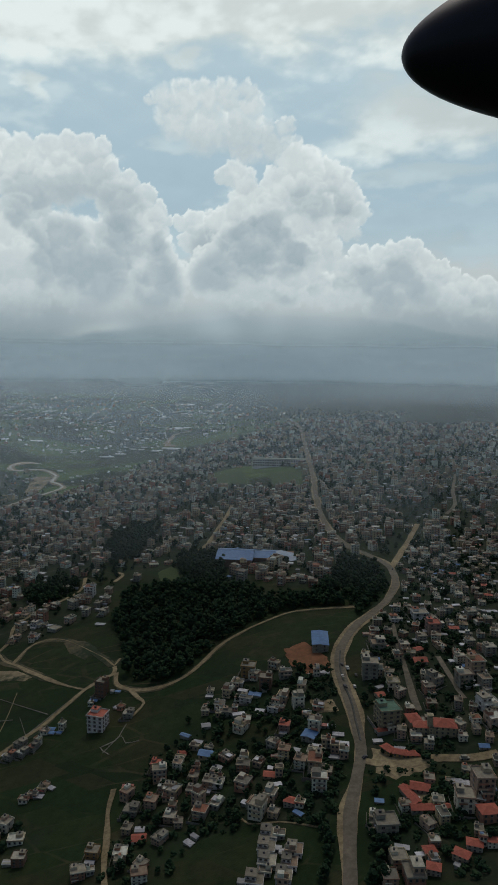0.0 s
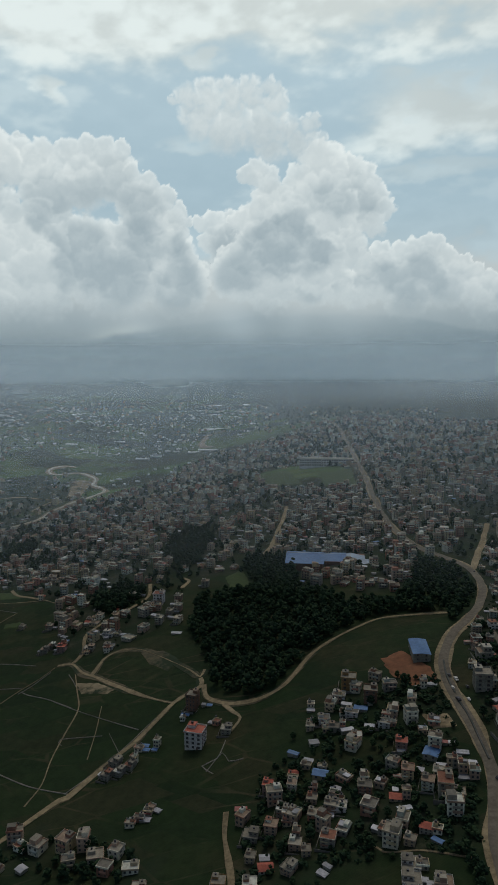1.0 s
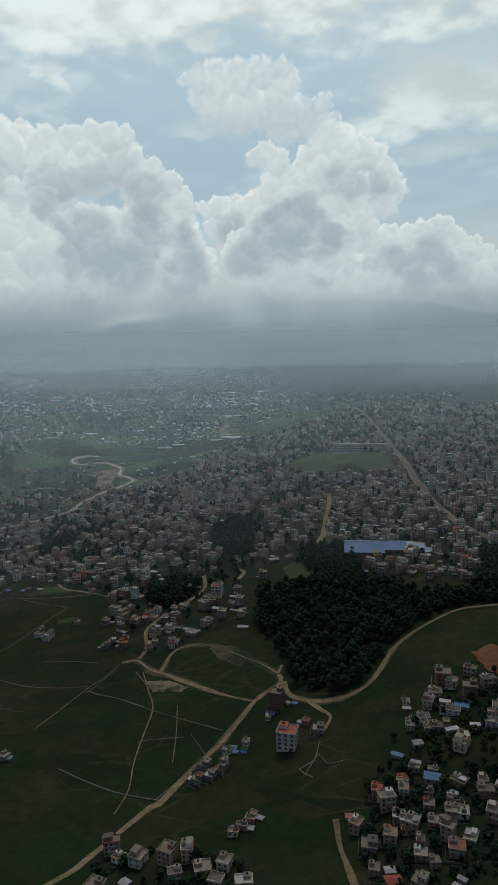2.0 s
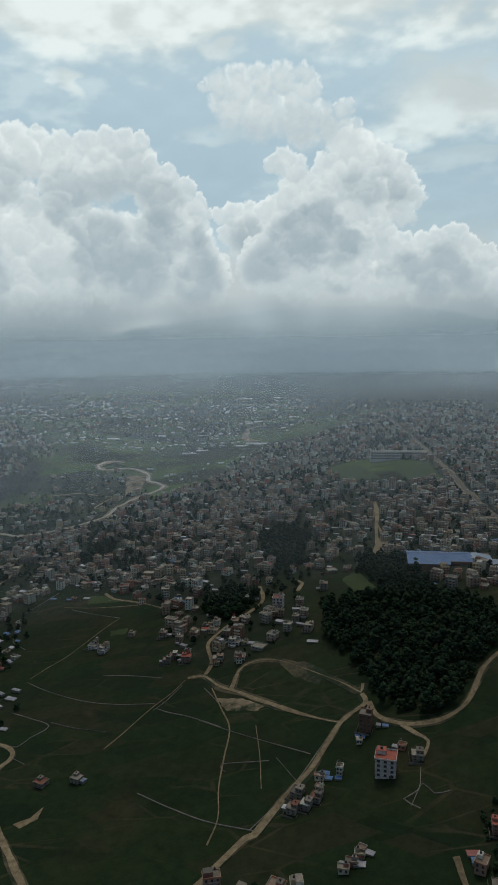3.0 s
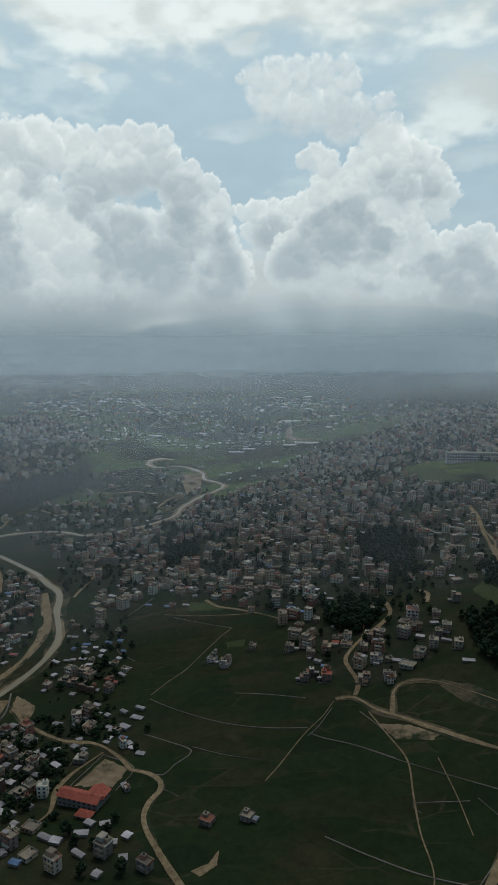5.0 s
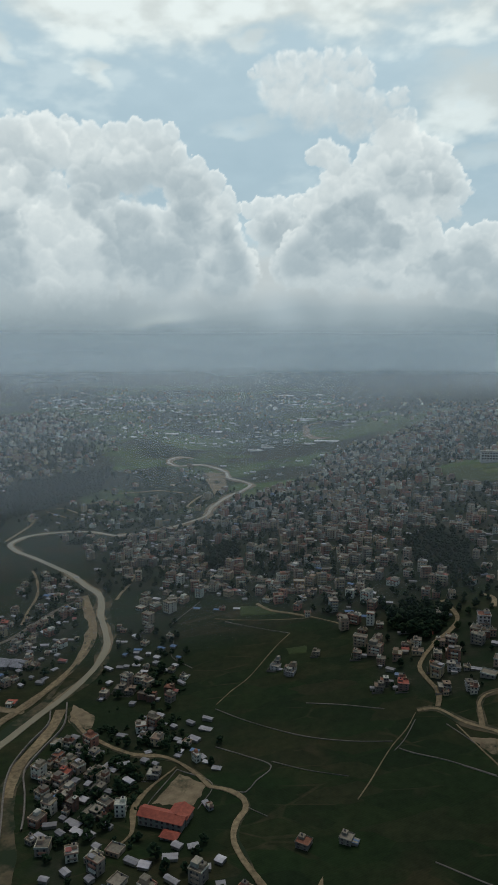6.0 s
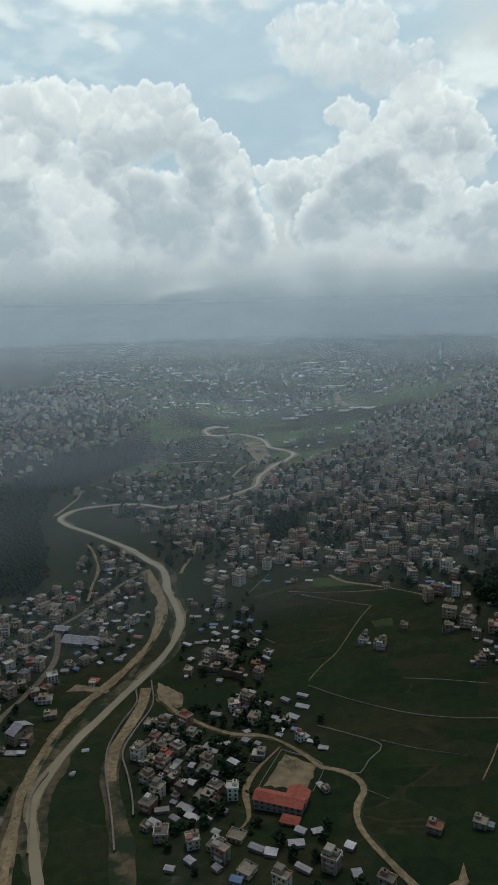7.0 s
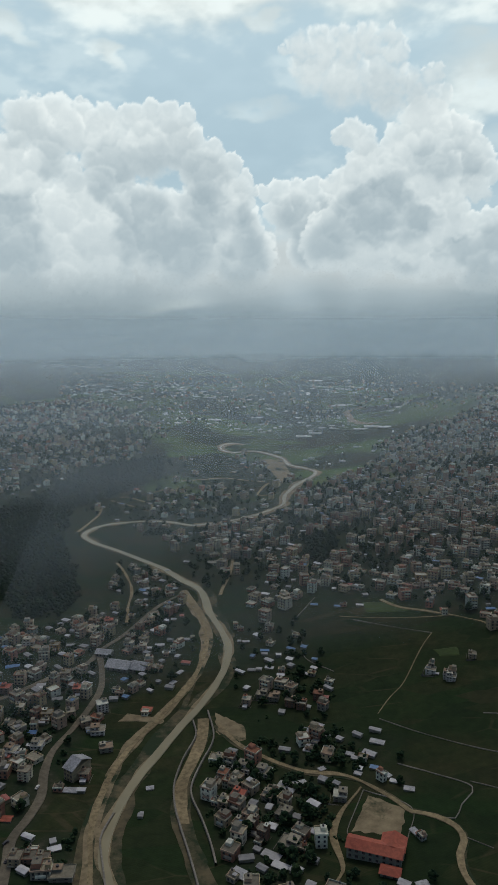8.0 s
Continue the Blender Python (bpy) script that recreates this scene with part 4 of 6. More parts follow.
cloud_heap("high_cloud", HEAP_HIGH, 2100, 23, "ragged pale cloud drifting above the tower", 1.0, 1.0, 0.010, 0.90, rag=0.45)


def make_haze_sheet(dist, share, top, seed, tone):
    """A curved sheet standing in for hazy air: it lets most light through and scatters the rest in a set bluish colour.
    """
    m = bpy.data.materials.new("haze_sheet")
    m.use_nodes = True
    n, l = m.node_tree.nodes, m.node_tree.links
    n.remove(n["Principled BSDF"])
    clear, back, mixer, thick = (n.new("ShaderNode" + k) for k in ("BsdfTransparent", "BsdfTranslucent", "MixShader", "Attribute"))
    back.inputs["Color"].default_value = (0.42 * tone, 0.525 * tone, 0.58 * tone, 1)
    thick.attribute_name = "thickness"
    l.new(thick.outputs["Fac"], mixer.inputs[0])
    l.new(clear.outputs[0], mixer.inputs[1])
    l.new(back.outputs[0], mixer.inputs[2])
    l.new(mixer.outputs[0], n["Material Output"].inputs["Surface"])
    bearings, heights = np.meshgrid(np.linspace(-44, 40, 169), np.linspace(-30, top, 39))
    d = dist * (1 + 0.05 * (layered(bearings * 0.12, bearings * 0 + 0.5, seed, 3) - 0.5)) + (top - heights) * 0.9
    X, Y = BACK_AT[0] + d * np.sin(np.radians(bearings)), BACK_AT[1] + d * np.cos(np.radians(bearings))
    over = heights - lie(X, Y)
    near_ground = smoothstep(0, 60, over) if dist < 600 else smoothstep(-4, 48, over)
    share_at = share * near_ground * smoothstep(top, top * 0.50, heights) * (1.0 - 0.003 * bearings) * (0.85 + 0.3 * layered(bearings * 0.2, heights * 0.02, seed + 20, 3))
    ny, nx = X.shape
    idx = np.arange(nx * ny).reshape(ny, nx)
    faces = np.stack([idx[:-1, :-1], idx[:-1, 1:], idx[1:, 1:], idx[1:, :-1]], -1).reshape(-1, 4)
    faces = faces[share_at.ravel()[faces].max(1) > 0.004]
    me = bpy.data.meshes.new("haze")
    me.from_pydata(np.stack([X, Y, heights], -1).reshape(-1, 3).tolist(), [], faces.tolist())
    me.attributes.new("thickness", "FLOAT", "POINT").data.foreach_set("value", share_at.ravel().astype(np.float32))
    me.materials.append(m)
    me.polygons.foreach_set("use_smooth", [True] * len(me.polygons))
    return tagged(new("haze", me), "thin translucent sheet standing in for hazy air over the valley", "haze", kind="structure")


# added haze sheets: farther ones are denser and lighter in colour, imitating airlight
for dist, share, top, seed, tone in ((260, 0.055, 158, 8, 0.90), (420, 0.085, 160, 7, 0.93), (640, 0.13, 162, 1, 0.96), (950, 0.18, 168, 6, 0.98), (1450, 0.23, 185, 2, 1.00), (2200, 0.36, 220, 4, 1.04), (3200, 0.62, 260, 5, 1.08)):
    make_haze_sheet(dist, share, top, seed, tone)


# ---------------------------------------------------------------- trees
def clump_soup(seed, height, spread, lumps, size):
    """A crown of many small uneven leaf clumps."""
    rnd = random.Random(seed)
    ico = bmesh.new()
    bmesh.ops.create_icosphere(ico, subdivisions=1, radius=1)
    ico.verts.ensure_lookup_table()
    base = [v.co.copy() for v in ico.verts]
    tri = [tuple(v.index for v in f.verts) for f in ico.faces]
    ico.free()
    s = Soup()
    for _ in range(lumps):
        a, u = rnd.uniform(0, 2 * math.pi), rnd.uniform(0.05, 1)
        r = spread * math.sin(math.acos(min(1, abs(2 * u - 0.9)))) * math.sqrt(rnd.uniform(0.2, 1)) * rnd.uniform(0.7, 1.15)
        c = Vector((r * math.cos(a), r * math.sin(a), height * (0.3 + 0.66 * u)))
        q = size * rnd.uniform(0.6, 1.25)
        turn = Euler([rnd.uniform(0, 6) for _ in range(3)]).to_matrix()
        k = len(s.v)
        for v in base:
            p = turn @ (v * q * rnd.uniform(0.55, 1.3))
            s.v.append((c.x + p.x, c.y + p.y, c.z + p.z * 0.8))
        s.f += [tuple(i + k for i in t) for t in tri]
        s.m += [0] * len(tri)
    return s


def trunk_soup(height, r):
    s = Soup()
    rings = [(0, r), (height * 0.3, r * 0.75), (height * 0.6, r * 0.35)]
    for z, q in rings:
        for i in range(7):
            s.v.append((q * math.cos(i * 2 * math.pi / 7), q * math.sin(i * 2 * math.pi / 7), z))
    for j in range(2):
        for i in range(7):
            a, b = j * 7 + i, j * 7 + (i + 1) % 7
            s.f.append((a, b, b + 7, a + 7))
            s.m.append(0)
    for i in range(4):
        a = i * 1.6
        s.box(0.9 * math.cos(a), 0.9 * math.sin(a), height * 0.4, 1.9, r * 0.4, r * 0.4, a)
    return s


def make_tree(seed, height, spread, lumps, size, label):
    tree = tagged(new("tree"), label, "tree", "trees of the valley")
    part("trunk", trunk_soup(height, 0.05 * height), [M_BARK], tree)
    part("crown", clump_soup(seed, height, spread, lumps, size), [M_LEAF], tree)
    return tree


TREES = [make_tree(1, 7.0, 2.8, 46, 0.95, "dark green broad-leaved tree with a rounded uneven crown"), make_tree(2, 10.0, 3.4, 64, 1.1, "tall dark green tree with a dense crown"),
         make_tree(3, 5.0, 2.2, 34, 0.8, "small bushy dark green tree")]
TREE_SPOTS = []


def near_road(x, y, gap):
    return any(((x - a) ** 2 + (y - b) ** 2) < (w / 2 + gap) ** 2 for a, b, w in ROAD_DOTS.get((int(x // 30), int(y // 30)), ()))


ROAD_DOTS = {}
for line, w in ROADS:
    for q in smooth_line(line, 4.0):
        for i in (-1, 0, 1):
            for j in (-1, 0, 1):
                ROAD_DOTS.setdefault((int(q.x // 30) + i, int(q.y // 30) + j), []).append((q.x, q.y, w))

# ---------------------------------------------------------------- houses
TAKEN = {}


def claim(x, y, r):
    """Marks the ground as built on, unless something stands there."""
    i, j = int(x // 20), int(y // 20)
    for a in (i - 1, i, i + 1):
        for b in (j - 1, j, j + 1):
            for px, py, pr in TAKEN.get((a, b), ()):
                if (px - x) ** 2 + (py - y) ** 2 < (pr + r) ** 2:
                    return False
    TAKEN.setdefault((i, j), []).append((x, y, r))
    return True


def window_mesh(w, h):
    s = Soup()
    s.box(0, 0.0, 0, w, 0.16, h, 0, 1)
    s.box(-w * 0.23, -0.07, 0.09, w * 0.40, 0.06, h - 0.18, 0, 0)
    s.box(w * 0.23, -0.07, 0.09, w * 0.40, 0.06, h - 0.18, 0, 0)
    s.box(0, -0.14, -0.12, w + 0.3, 0.30, 0.12, 0, 1)
    return s.mesh("window", [M_GLASS, M_FRAME])


WINDOW, WIDE_WINDOW = window_mesh(1.3, 1.5), window_mesh(2.0, 1.5)


def put_windows(house, w, d, storeys, per, sides=1, h=3.0, first=0, mesh=None):
    """Windows, each an object, on the front and the two sides."""
    for k in range(first, storeys):
        z = 0.4 + k * h + 1.0
        for i in range(per):
            ob = part("window", mesh or WINDOW, None, house)
            ob.location = (-w / 2 + w * (i + 0.5) / per, -d / 2 - 0.04, z)
        for side in (-1, 1):
            for i in range(sides):
                ob = part("window", WINDOW, None, house)
                ob.location, ob.rotation_euler = (side * (w / 2 + 0.04), -d / 2 + d * (i + 0.5) / sides, z), (0, 0, side * radians(90))


def flat_house(w, d, storeys, per, label, seed, tower=True, balcony=True, wall=None, roof=None, sides=1, h=3.0, step=False):
    """A flat-roofed concrete house: body, roof slab, parapet, stair head, tank, windows, balconies."""
    rnd = random.Random(seed)
    house = tagged(new("house"), label, "house", "houses of the town")
    top = 0.4 + storeys * h
    s = Soup()
    s.box(0, 0, -2.5, w, d, top + 2.5 - 0.15)
    for k in range(1, storeys):
        s.box(0, 0, 0.4 + k * h - 0.15, w + 0.24, d + 0.24, 0.2)
    part("wall", s, [wall or M_WALL], house)
    s = Soup()
    s.box(0, -0.2, top - 0.15, w + 0.9, d + 0.9, 0.22)
    part("roof", s, [roof or M_ROOF], house)
    s = Soup()
    for cx, cy, a, b in ((0, -d / 2 - 0.5, w + 0.8, 0.14), (0, d / 2 + 0.1, w + 0.8, 0.14), (-w / 2 - 0.33, -0.2, 0.14, d + 0.46), (w / 2 + 0.33, -0.2, 0.14, d + 0.46)):
        s.box(cx, cy, top + 0.07, a, b, 0.85)
    part("parapet", s, [wall or M_WALL], house)
    if step:
        side = rnd.choice((-1, 1))
        ux, uw, ud = side * w * 0.2, w * 0.6, d * 0.72
        s = Soup()
        s.box(ux, d * 0.12, top + 0.05, uw, ud, h)
        part("upper_storey", s, [wall or M_WALL], house)
        s = Soup()
        s.box(ux, d * 0.12, top + h + 0.05, uw + 0.7, ud + 0.7, 0.2)
        s.box(ux, d * 0.12 - ud / 2 - 0.3, top + h + 0.25, uw + 0.7, 0.12, 0.6)
        s.box(ux - uw / 2 - 0.29, d * 0.12, top + h + 0.25, 0.12, ud + 0.5, 0.6)
        part("upper_roof", s, [roof or M_ROOF], house)
        for k in (-0.5, 0.5):
            ob = part("window", WINDOW, None, house)
            ob.location = (ux + k * uw * 0.5, d * 0.12 - ud / 2 - 0.04, top + 0.95)
        s = Soup()
        s.prism(ux, d * 0.2, top + h + 0.25, 0.62, 1.25)
        part("water_tank", s, [M_TANK], house)
    elif tower:
        tx, ty = rnd.choice((-1, 1)) * w * 0.24, d * 0.2
        s = Soup()
        s.box(tx, ty, top + 0.05, w * 0.42, d * 0.45, 2.4)
        s.box(tx, ty, top + 2.45, w * 0.42 + 0.5, d * 0.45 + 0.5, 0.16, 0, 1)
        part("stair_head", s, [wall or M_WALL, roof or M_ROOF], house)
        s = Soup()
        s.prism(tx, ty, top + 2.61, 0.62, 1.25)
        part("water_tank", s, [M_TANK], house)
    if balcony:
        for k in range(1, storeys):
            s = Soup()
            z = 0.4 + k * h
            s.box(-w * 0.2, -d / 2 - 0.55, z - 0.12, w * 0.5, 1.1, 0.14)
            s.box(-w * 0.2, -d / 2 - 1.06, z + 0.02, w * 0.5, 0.08, 0.85)
            part("balcony", s, [wall or M_WALL], house)
    s = Soup()
    s.box(w * 0.25, -d / 2 - 0.03, 0.3, 1.2, 0.14, 2.1)
    part("door", s, [M_FRAME], house)
    if seed % 2:
        s = Soup()
        for cx, cy, a, b in ((-w * 0.2, -d / 2 - 3.2, w + 2.6, 0.2), (-w / 2 - 2.0, 0.6, 0.2, d + 4.5), (w / 2 + 1.2, -0.4, 0.2, d + 3.0)):
            s.box(cx, cy, -1.5, a, b, 2.9)
        part("yard_wall", s, [M_FIELDWALL], house, "low grey yard wall")
    put_windows(house, w, d, storeys, per, sides, h)
    return house


def pitched_house(w, d, storeys, per, label, mat, wall=None, hip=False, h=2.9, category="house", rise=0.28):
    house = tagged(new("house"), label, category, "houses of the town")
    top = 0.4 + storeys * h
    s = Soup()
    s.box(0, 0, -2.5, w, d, top + 2.5)
    part("wall", s, [wall or M_WALL], house)
    s = Soup()
    if hip:
        s.hip(0, 0, top, w + 1.2, d + 1.2, d * rise)
    else:
        s.gable(0, 0, top + 0.1, w + 0.9, d + 1.0, d * rise)
        for side in (-1, 1):
            s.face([(side * w / 2, -d / 2, top), (side * w / 2, d / 2, top), (side * w / 2, 0, top + d * rise * 0.9)], 1)
    part("roof", s, [mat, wall or M_WALL], house)
    put_windows(house, w, d, storeys, per, 1, h)
    return house


def shed(w, d, label, mat, h=2.6, rise=0.5):
    hut = tagged(new("shed"), label, "shed", "sheds of the valley")
    s = Soup()
    s.box(0, 0, -1.0, w, d, 1.0 + h)
    part("wall", s, [M_CONCRETE], hut)
    s = Soup()
    s.gable(0, 0, h + 0.1, w + 0.8, d + 0.8, rise)
    part("roof", s, [mat], hut)
    s = Soup()
    s.box(w * 0.2, -d / 2 - 0.03, 0.05, 1.2, 0.1, 2.0)
    part("door", s, [M_FRAME], hut)
    return hut


FLATS = {
    2: [flat_house(8.5, 9, 2, 2, "two-storey plastered concrete house with a flat roof terrace", 1), flat_house(7, 8, 2, 2, "small two-storey flat-roofed house with stained plaster", 2, balcony=False)],
    3: [flat_house(8, 9, 3, 2, "three-storey painted concrete house with balconies and a flat roof", 3), flat_house(9.5, 8, 3, 3, "three-storey flat-roofed house with a stair head and tank", 4), flat_house(6.5, 10, 3, 2, "narrow three-storey flat-roofed town house", 5, balcony=False), flat_house(9, 8, 2, 2, "plastered house with a set-back upper storey", 43, step=True), flat_house(8, 10, 2, 3, "wide plastered house with an upper storey and terrace", 44, step=True)],
    4: [flat_house(8, 9, 4, 2, "four-storey painted concrete house with balconies and a roof terrace", 6), flat_house(9, 10, 4, 3, "four-storey flat-roofed house with rows of windows", 7), flat_house(9, 9, 3, 2, "tall house with a set-back top storey and roof terrace", 41, step=True)],
    5: [flat_house(9, 10, 5, 2, "five-storey concrete house with balconies and a flat roof", 8)],
}
PITCHED = [pitched_house(8, 7, 1, 2, "low house with a red tiled roof", M_REDTILE), pitched_house(9, 7, 2, 3, "two-storey house with a hipped red tiled roof", M_REDTILE, None, True), pitched_house(8, 6, 1, 2, "low house with a blue sheet-metal roof", M_BLUETIN)]
SHEDS = {"tin": shed(9, 5, "low shed with a grey sheet-metal roof", M_TIN), "white": shed(8, 5, "low shed with a pale sheet-metal roof", M_WHITETIN), "blue": shed(9, 5, "low shed with a blue sheet-metal roof", M_BLUETIN), "red": shed(8, 6, "low shed with a red roof", M_REDTILE)}
FIRST_USE = set()


SMALL, WIDE = 0.62, 0.69      # the valley's houses are low and small


def place(ob, x, y, turn=0.0, scale=(1, 1, 1), sink=0.4):
    """The model itself the first time, copies after that."""
    m = stand(ob, x, y, turn, sink, scale)
    if ob.name in FIRST_USE:
        return copy_thing(ob, m)
    FIRST_USE.add(ob.name)
    ob.matrix_basis = m
    return ob


KINDS = {
    "f2": FLATS[2][0], "s2": FLATS[2][1], "f3": FLATS[3][0], "g3": FLATS[3][1], "n3": FLATS[3][2], "f4": FLATS[4][0], "g4": FLATS[4][1], "f5": FLATS[5][0],
    "w2": flat_house(8, 8, 2, 2, "two-storey white plastered house with a flat roof", 21, wall=M_WHITE),
    "w3": flat_house(8, 9, 2, 3, "white house with balconies and a set-back top storey", 22, wall=M_WHITE, step=True),
    "w4": flat_house(8, 9, 4, 3, "tall white house with rows of dark windows", 23, wall=M_WHITE, balcony=False),
    "b3": flat_house(8, 8, 3, 2, "three-storey raw red-brick house with concrete floors", 24, wall=M_BRICK, balcony=False),
    "b4": flat_house(9, 9, 4, 3, "four-storey red-brick house with a flat roof", 25, wall=M_BRICK, balcony=False),
    "c2": flat_house(8, 8, 2, 2, "two-storey bare concrete house, half finished", 26, wall=M_CONCRETE, balcony=False),
    "c3": flat_house(8, 9, 2, 2, "bare grey concrete house with a part-built top storey", 27, wall=M_CONCRETE, balcony=False, step=True),
    "c4": flat_house(8, 9, 4, 2, "four-storey bare grey concrete block", 28, wall=M_CONCRETE, balcony=False),
    "o3": flat_house(8, 8, 3, 2, "three-storey ochre-painted house with a flat roof", 29, wall=M_OCHRE),
    "r1": PITCHED[0], "r2": PITCHED[1], "u1": PITCHED[2], "tin": SHEDS["tin"], "white": SHEDS["white"], "blue": SHEDS["blue"], "red": SHEDS["red"],
    "k4": flat_house(9, 10, 4, 3, "four-storey cream house with a green roof terrace", 33, wall=M_CREAM, roof=M_GREENROOF, sides=3),
    "y2": flat_house(9, 8, 2, 3, "two-storey yellow house with a flat roof", 30, wall=M_OCHRE, tower=False),
    "p3": flat_house(8, 9, 3, 2, "three-storey pink house with a red roof terrace", 31, wall=M_PINK, roof=M_REDTILE),
    "wr": flat_house(9, 9, 4, 3, "four-storey white house with a red-painted roof terrace", 32, wall=M_WHITE, roof=M_REDTILE, balcony=False, sides=3),
}
BASE_W = {"g3": 9.5, "n3": 6.5, "f2": 8.5, "s2": 7, "f4": 8, "g4": 9, "f5": 9, "b4": 9, "r2": 9, "tin": 9, "blue": 9, "y2": 9, "wr": 9, "k4": 9}


YARDS = []


def settle(rows):
    """Houses of one quarter: place, kind, width, turn in degrees."""
    for x, y, kind, w, turn in rows:
        k = w / BASE_W.get(kind, 8)
        claim(x, y, w * 0.24)
        YARDS.append((x, y, w * WIDE * 0.5, radians(turn)))
        place(KINDS[kind], x, y, radians(turn), (WIDE * k, WIDE * (0.5 + 0.5 * k), SMALL))


settle([
    (52, 302, "c4", 10, -5), (60, 290, "s2", 7, 0), (53, 266, "k4", 12, 12), (71, 227, "white", 8, -10), (69, 216, "f3", 8, -5), (77, 222, "g4", 9, 2),
    (75, 210, "r2", 9, 8), (73, 199, "r2", 8, -10), (62, 195, "r2", 10, -35), (53, 198, "r2", 8, 10), (43, 196, "f3", 10, 5), (39, 189, "f3", 9, 0),
    (42, 211, "c2", 10, 5), (90, 287, "g3", 9, 10), (98, 284, "g4", 9, 10), (97, 294, "f4", 9, 10), (94, 306, "g3", 10, 8), (94, 268, "w3", 10, 15),
    (93, 258, "f2", 8, 10),
])
settle([
    (74, 284, "f3", 9, 10), (72, 323, "f3", 9, 5), (82, 330, "f3", 9, 8), (90, 339, "p3", 9, 5), (76, 308, "r1", 9, 5), (89, 320, "s2", 8, 12),
    (103, 321, "g3", 9, 8), (109, 311, "f4", 9, 5), (67, 316, "f2", 8, 0), (60, 326, "c3", 9, 0), (75, 357, "w3", 10, 0), (88, 359, "w2", 11, 5),
    (105, 365, "f3", 9, 5), (114, 355, "f4", 9, 8), (128, 363, "white", 12, 5), (101, 341, "r1", 9, 0), (61, 342, "f3", 9, 0), (93, 386, "g3", 9, 0),
])
settle([
    (-3, 319, "o3", 9, -10), (-8, 312, "w2", 8, -12), (5, 306, "b3", 8, -10), (-4, 298, "w2", 8, -15), (0, 300, "blue", 8, -15), (8, 287, "w2", 7, -20),
    (-4, 282, "s2", 8, -5), (-16, 297, "w2", 7, 0), (12, 272, "p3", 8, -12), (11, 255, "f4", 8, -12), (33, 263, "white", 9, -8), (33, 256, "tin", 9, -8),
    (17, 249, "f3", 9, -18), (26, 242, "f2", 9, -10), (22, 245, "n3", 7, -10), (-5, 252, "g3", 11, -6), (5, 246, "r1", 8, -8), (12, 229, "r2", 9, -20),
    (-1, 231, "c2", 7, -30),
])
settle([
    (4, 215, "w3", 9, -8), (3, 209, "w3", 9, -8), (3, 203, "w3", 9, -8), (-1, 196, "w3", 9, -8), (12, 206, "w3", 8, -8), (10, 201, "w3", 8, -8),
    (8, 196, "w3", 8, -8), (22, 254, "s2", 8, -15), (-12, 290, "c2", 8, -5), (-22, 294, "s2", 7, -5), (-21, 306, "tin", 7, -5), (2, 288, "tin", 8, -10),
    (30, 250, "tin", 9, -8), (24, 258, "tin", 8, -10), (31, 269, "tin", 7, -8), (33, 309, "white", 6, -10), (26, 309, "tin", 6, 0), (22, 281, "tin", 7, -10),
])
settle([
    (-75, 326, "b4", 7, -18), (-78, 321, "blue", 9, -12), (-67, 325, "blue", 6, -12), (-71, 298, "wr", 11, -14), (-58, 303, "c3", 8, -8), (-65, 311, "white", 6, -25),
    (-93, 300, "blue", 8, -15), (-89, 299, "blue", 6, -15), (-102, 287, "c3", 7, -25), (-107, 286, "c3", 7, -25), (-98, 290, "c3", 7, -25), (-86, 257, "white", 8, -10),
    (-82, 261, "white", 6, -30), (-91, 258, "tin", 6, -8), (-82, 221, "b3", 9, 0), (-59, 210, "g3", 10, 15), (-56, 219, "o3", 8, -5),
])
settle([
    (-46, 239, "c3", 9, -10), (-39, 241, "f3", 9, -12), (-41, 224, "r1", 9, 5), (-46, 216, "f3", 9, 0), (-38, 205, "g3", 11, 12), (-40, 262, "p3", 7, -10),
    (-35, 248, "f3", 8, -10), (-24, 274, "white", 8, -18), (-30, 268, "r1", 7, -10), (-31, 260, "f3", 7, -10), (-24, 252, "f2", 8, -10), (-18, 246, "f3", 8, -12),
    (-24, 244, "s2", 8, -12), (-15, 256, "tin", 8, -20), (-20, 231, "f3", 10, -15), (-33, 246, "f3", 8, -8), (-20, 264, "u1", 8, -15), (-23, 218, "white", 7, -40),
    (-15, 246, "w2", 8, -10), (-31, 232, "f2", 9, -10), (-50, 254, "tin", 9, 0),
])
settle([
    (-132, 403, "w3", 9, -4), (-144, 405, "c3", 10, -4), (-162, 411, "p3", 9, -4), (-173, 413, "c3", 8, -4), (-170, 417, "c3", 7, -4), (-145, 423, "o3", 8, -10),
    (-136, 421, "w3", 10, -10), (-137, 446, "f3", 9, -10), (-126, 418, "white", 10, -15), (-180, 446, "f3", 9, -10), (-169, 436, "g3", 9, -12), (-131, 479, "c3", 16, -8),
    (-111, 460, "w4", 9, -8), (-106, 427, "f4", 8, -12), (-96, 442, "f4", 8, -12), (-94, 424, "n3", 8, -15), (-93, 408, "white", 12, -8), (-82, 480, "c4", 8, -5),
    (-212, 317, "c2", 8, -25), (-197, 318, "c2", 7, -25), (-105, 294, "c3", 8, -25), (-94, 303, "blue", 9, -8),
])
settle([
    (-141, 434, "f3", 8, -10), (-148, 450, "f3", 8, -8), (-155, 446, "r1", 7, -8), (-126, 508, "f3", 9, -10), (-172, 493, "blue", 13, -6), (-164, 477, "f2", 8, -6),
    (-98, 459, "f4", 8, -12), (-113, 449, "f3", 8, -10), (-101, 438, "f3", 8, -12), (-135, 434, "b3", 8, -10), (-154, 507, "white", 8, -5), (-117, 506, "f3", 8, -6),
    (-154, 465, "tin", 8, -6), (-216, 440, "w3", 7, -20), (-221, 444, "tin", 6, -20), (-140, 460, "r1", 8, -15),
])
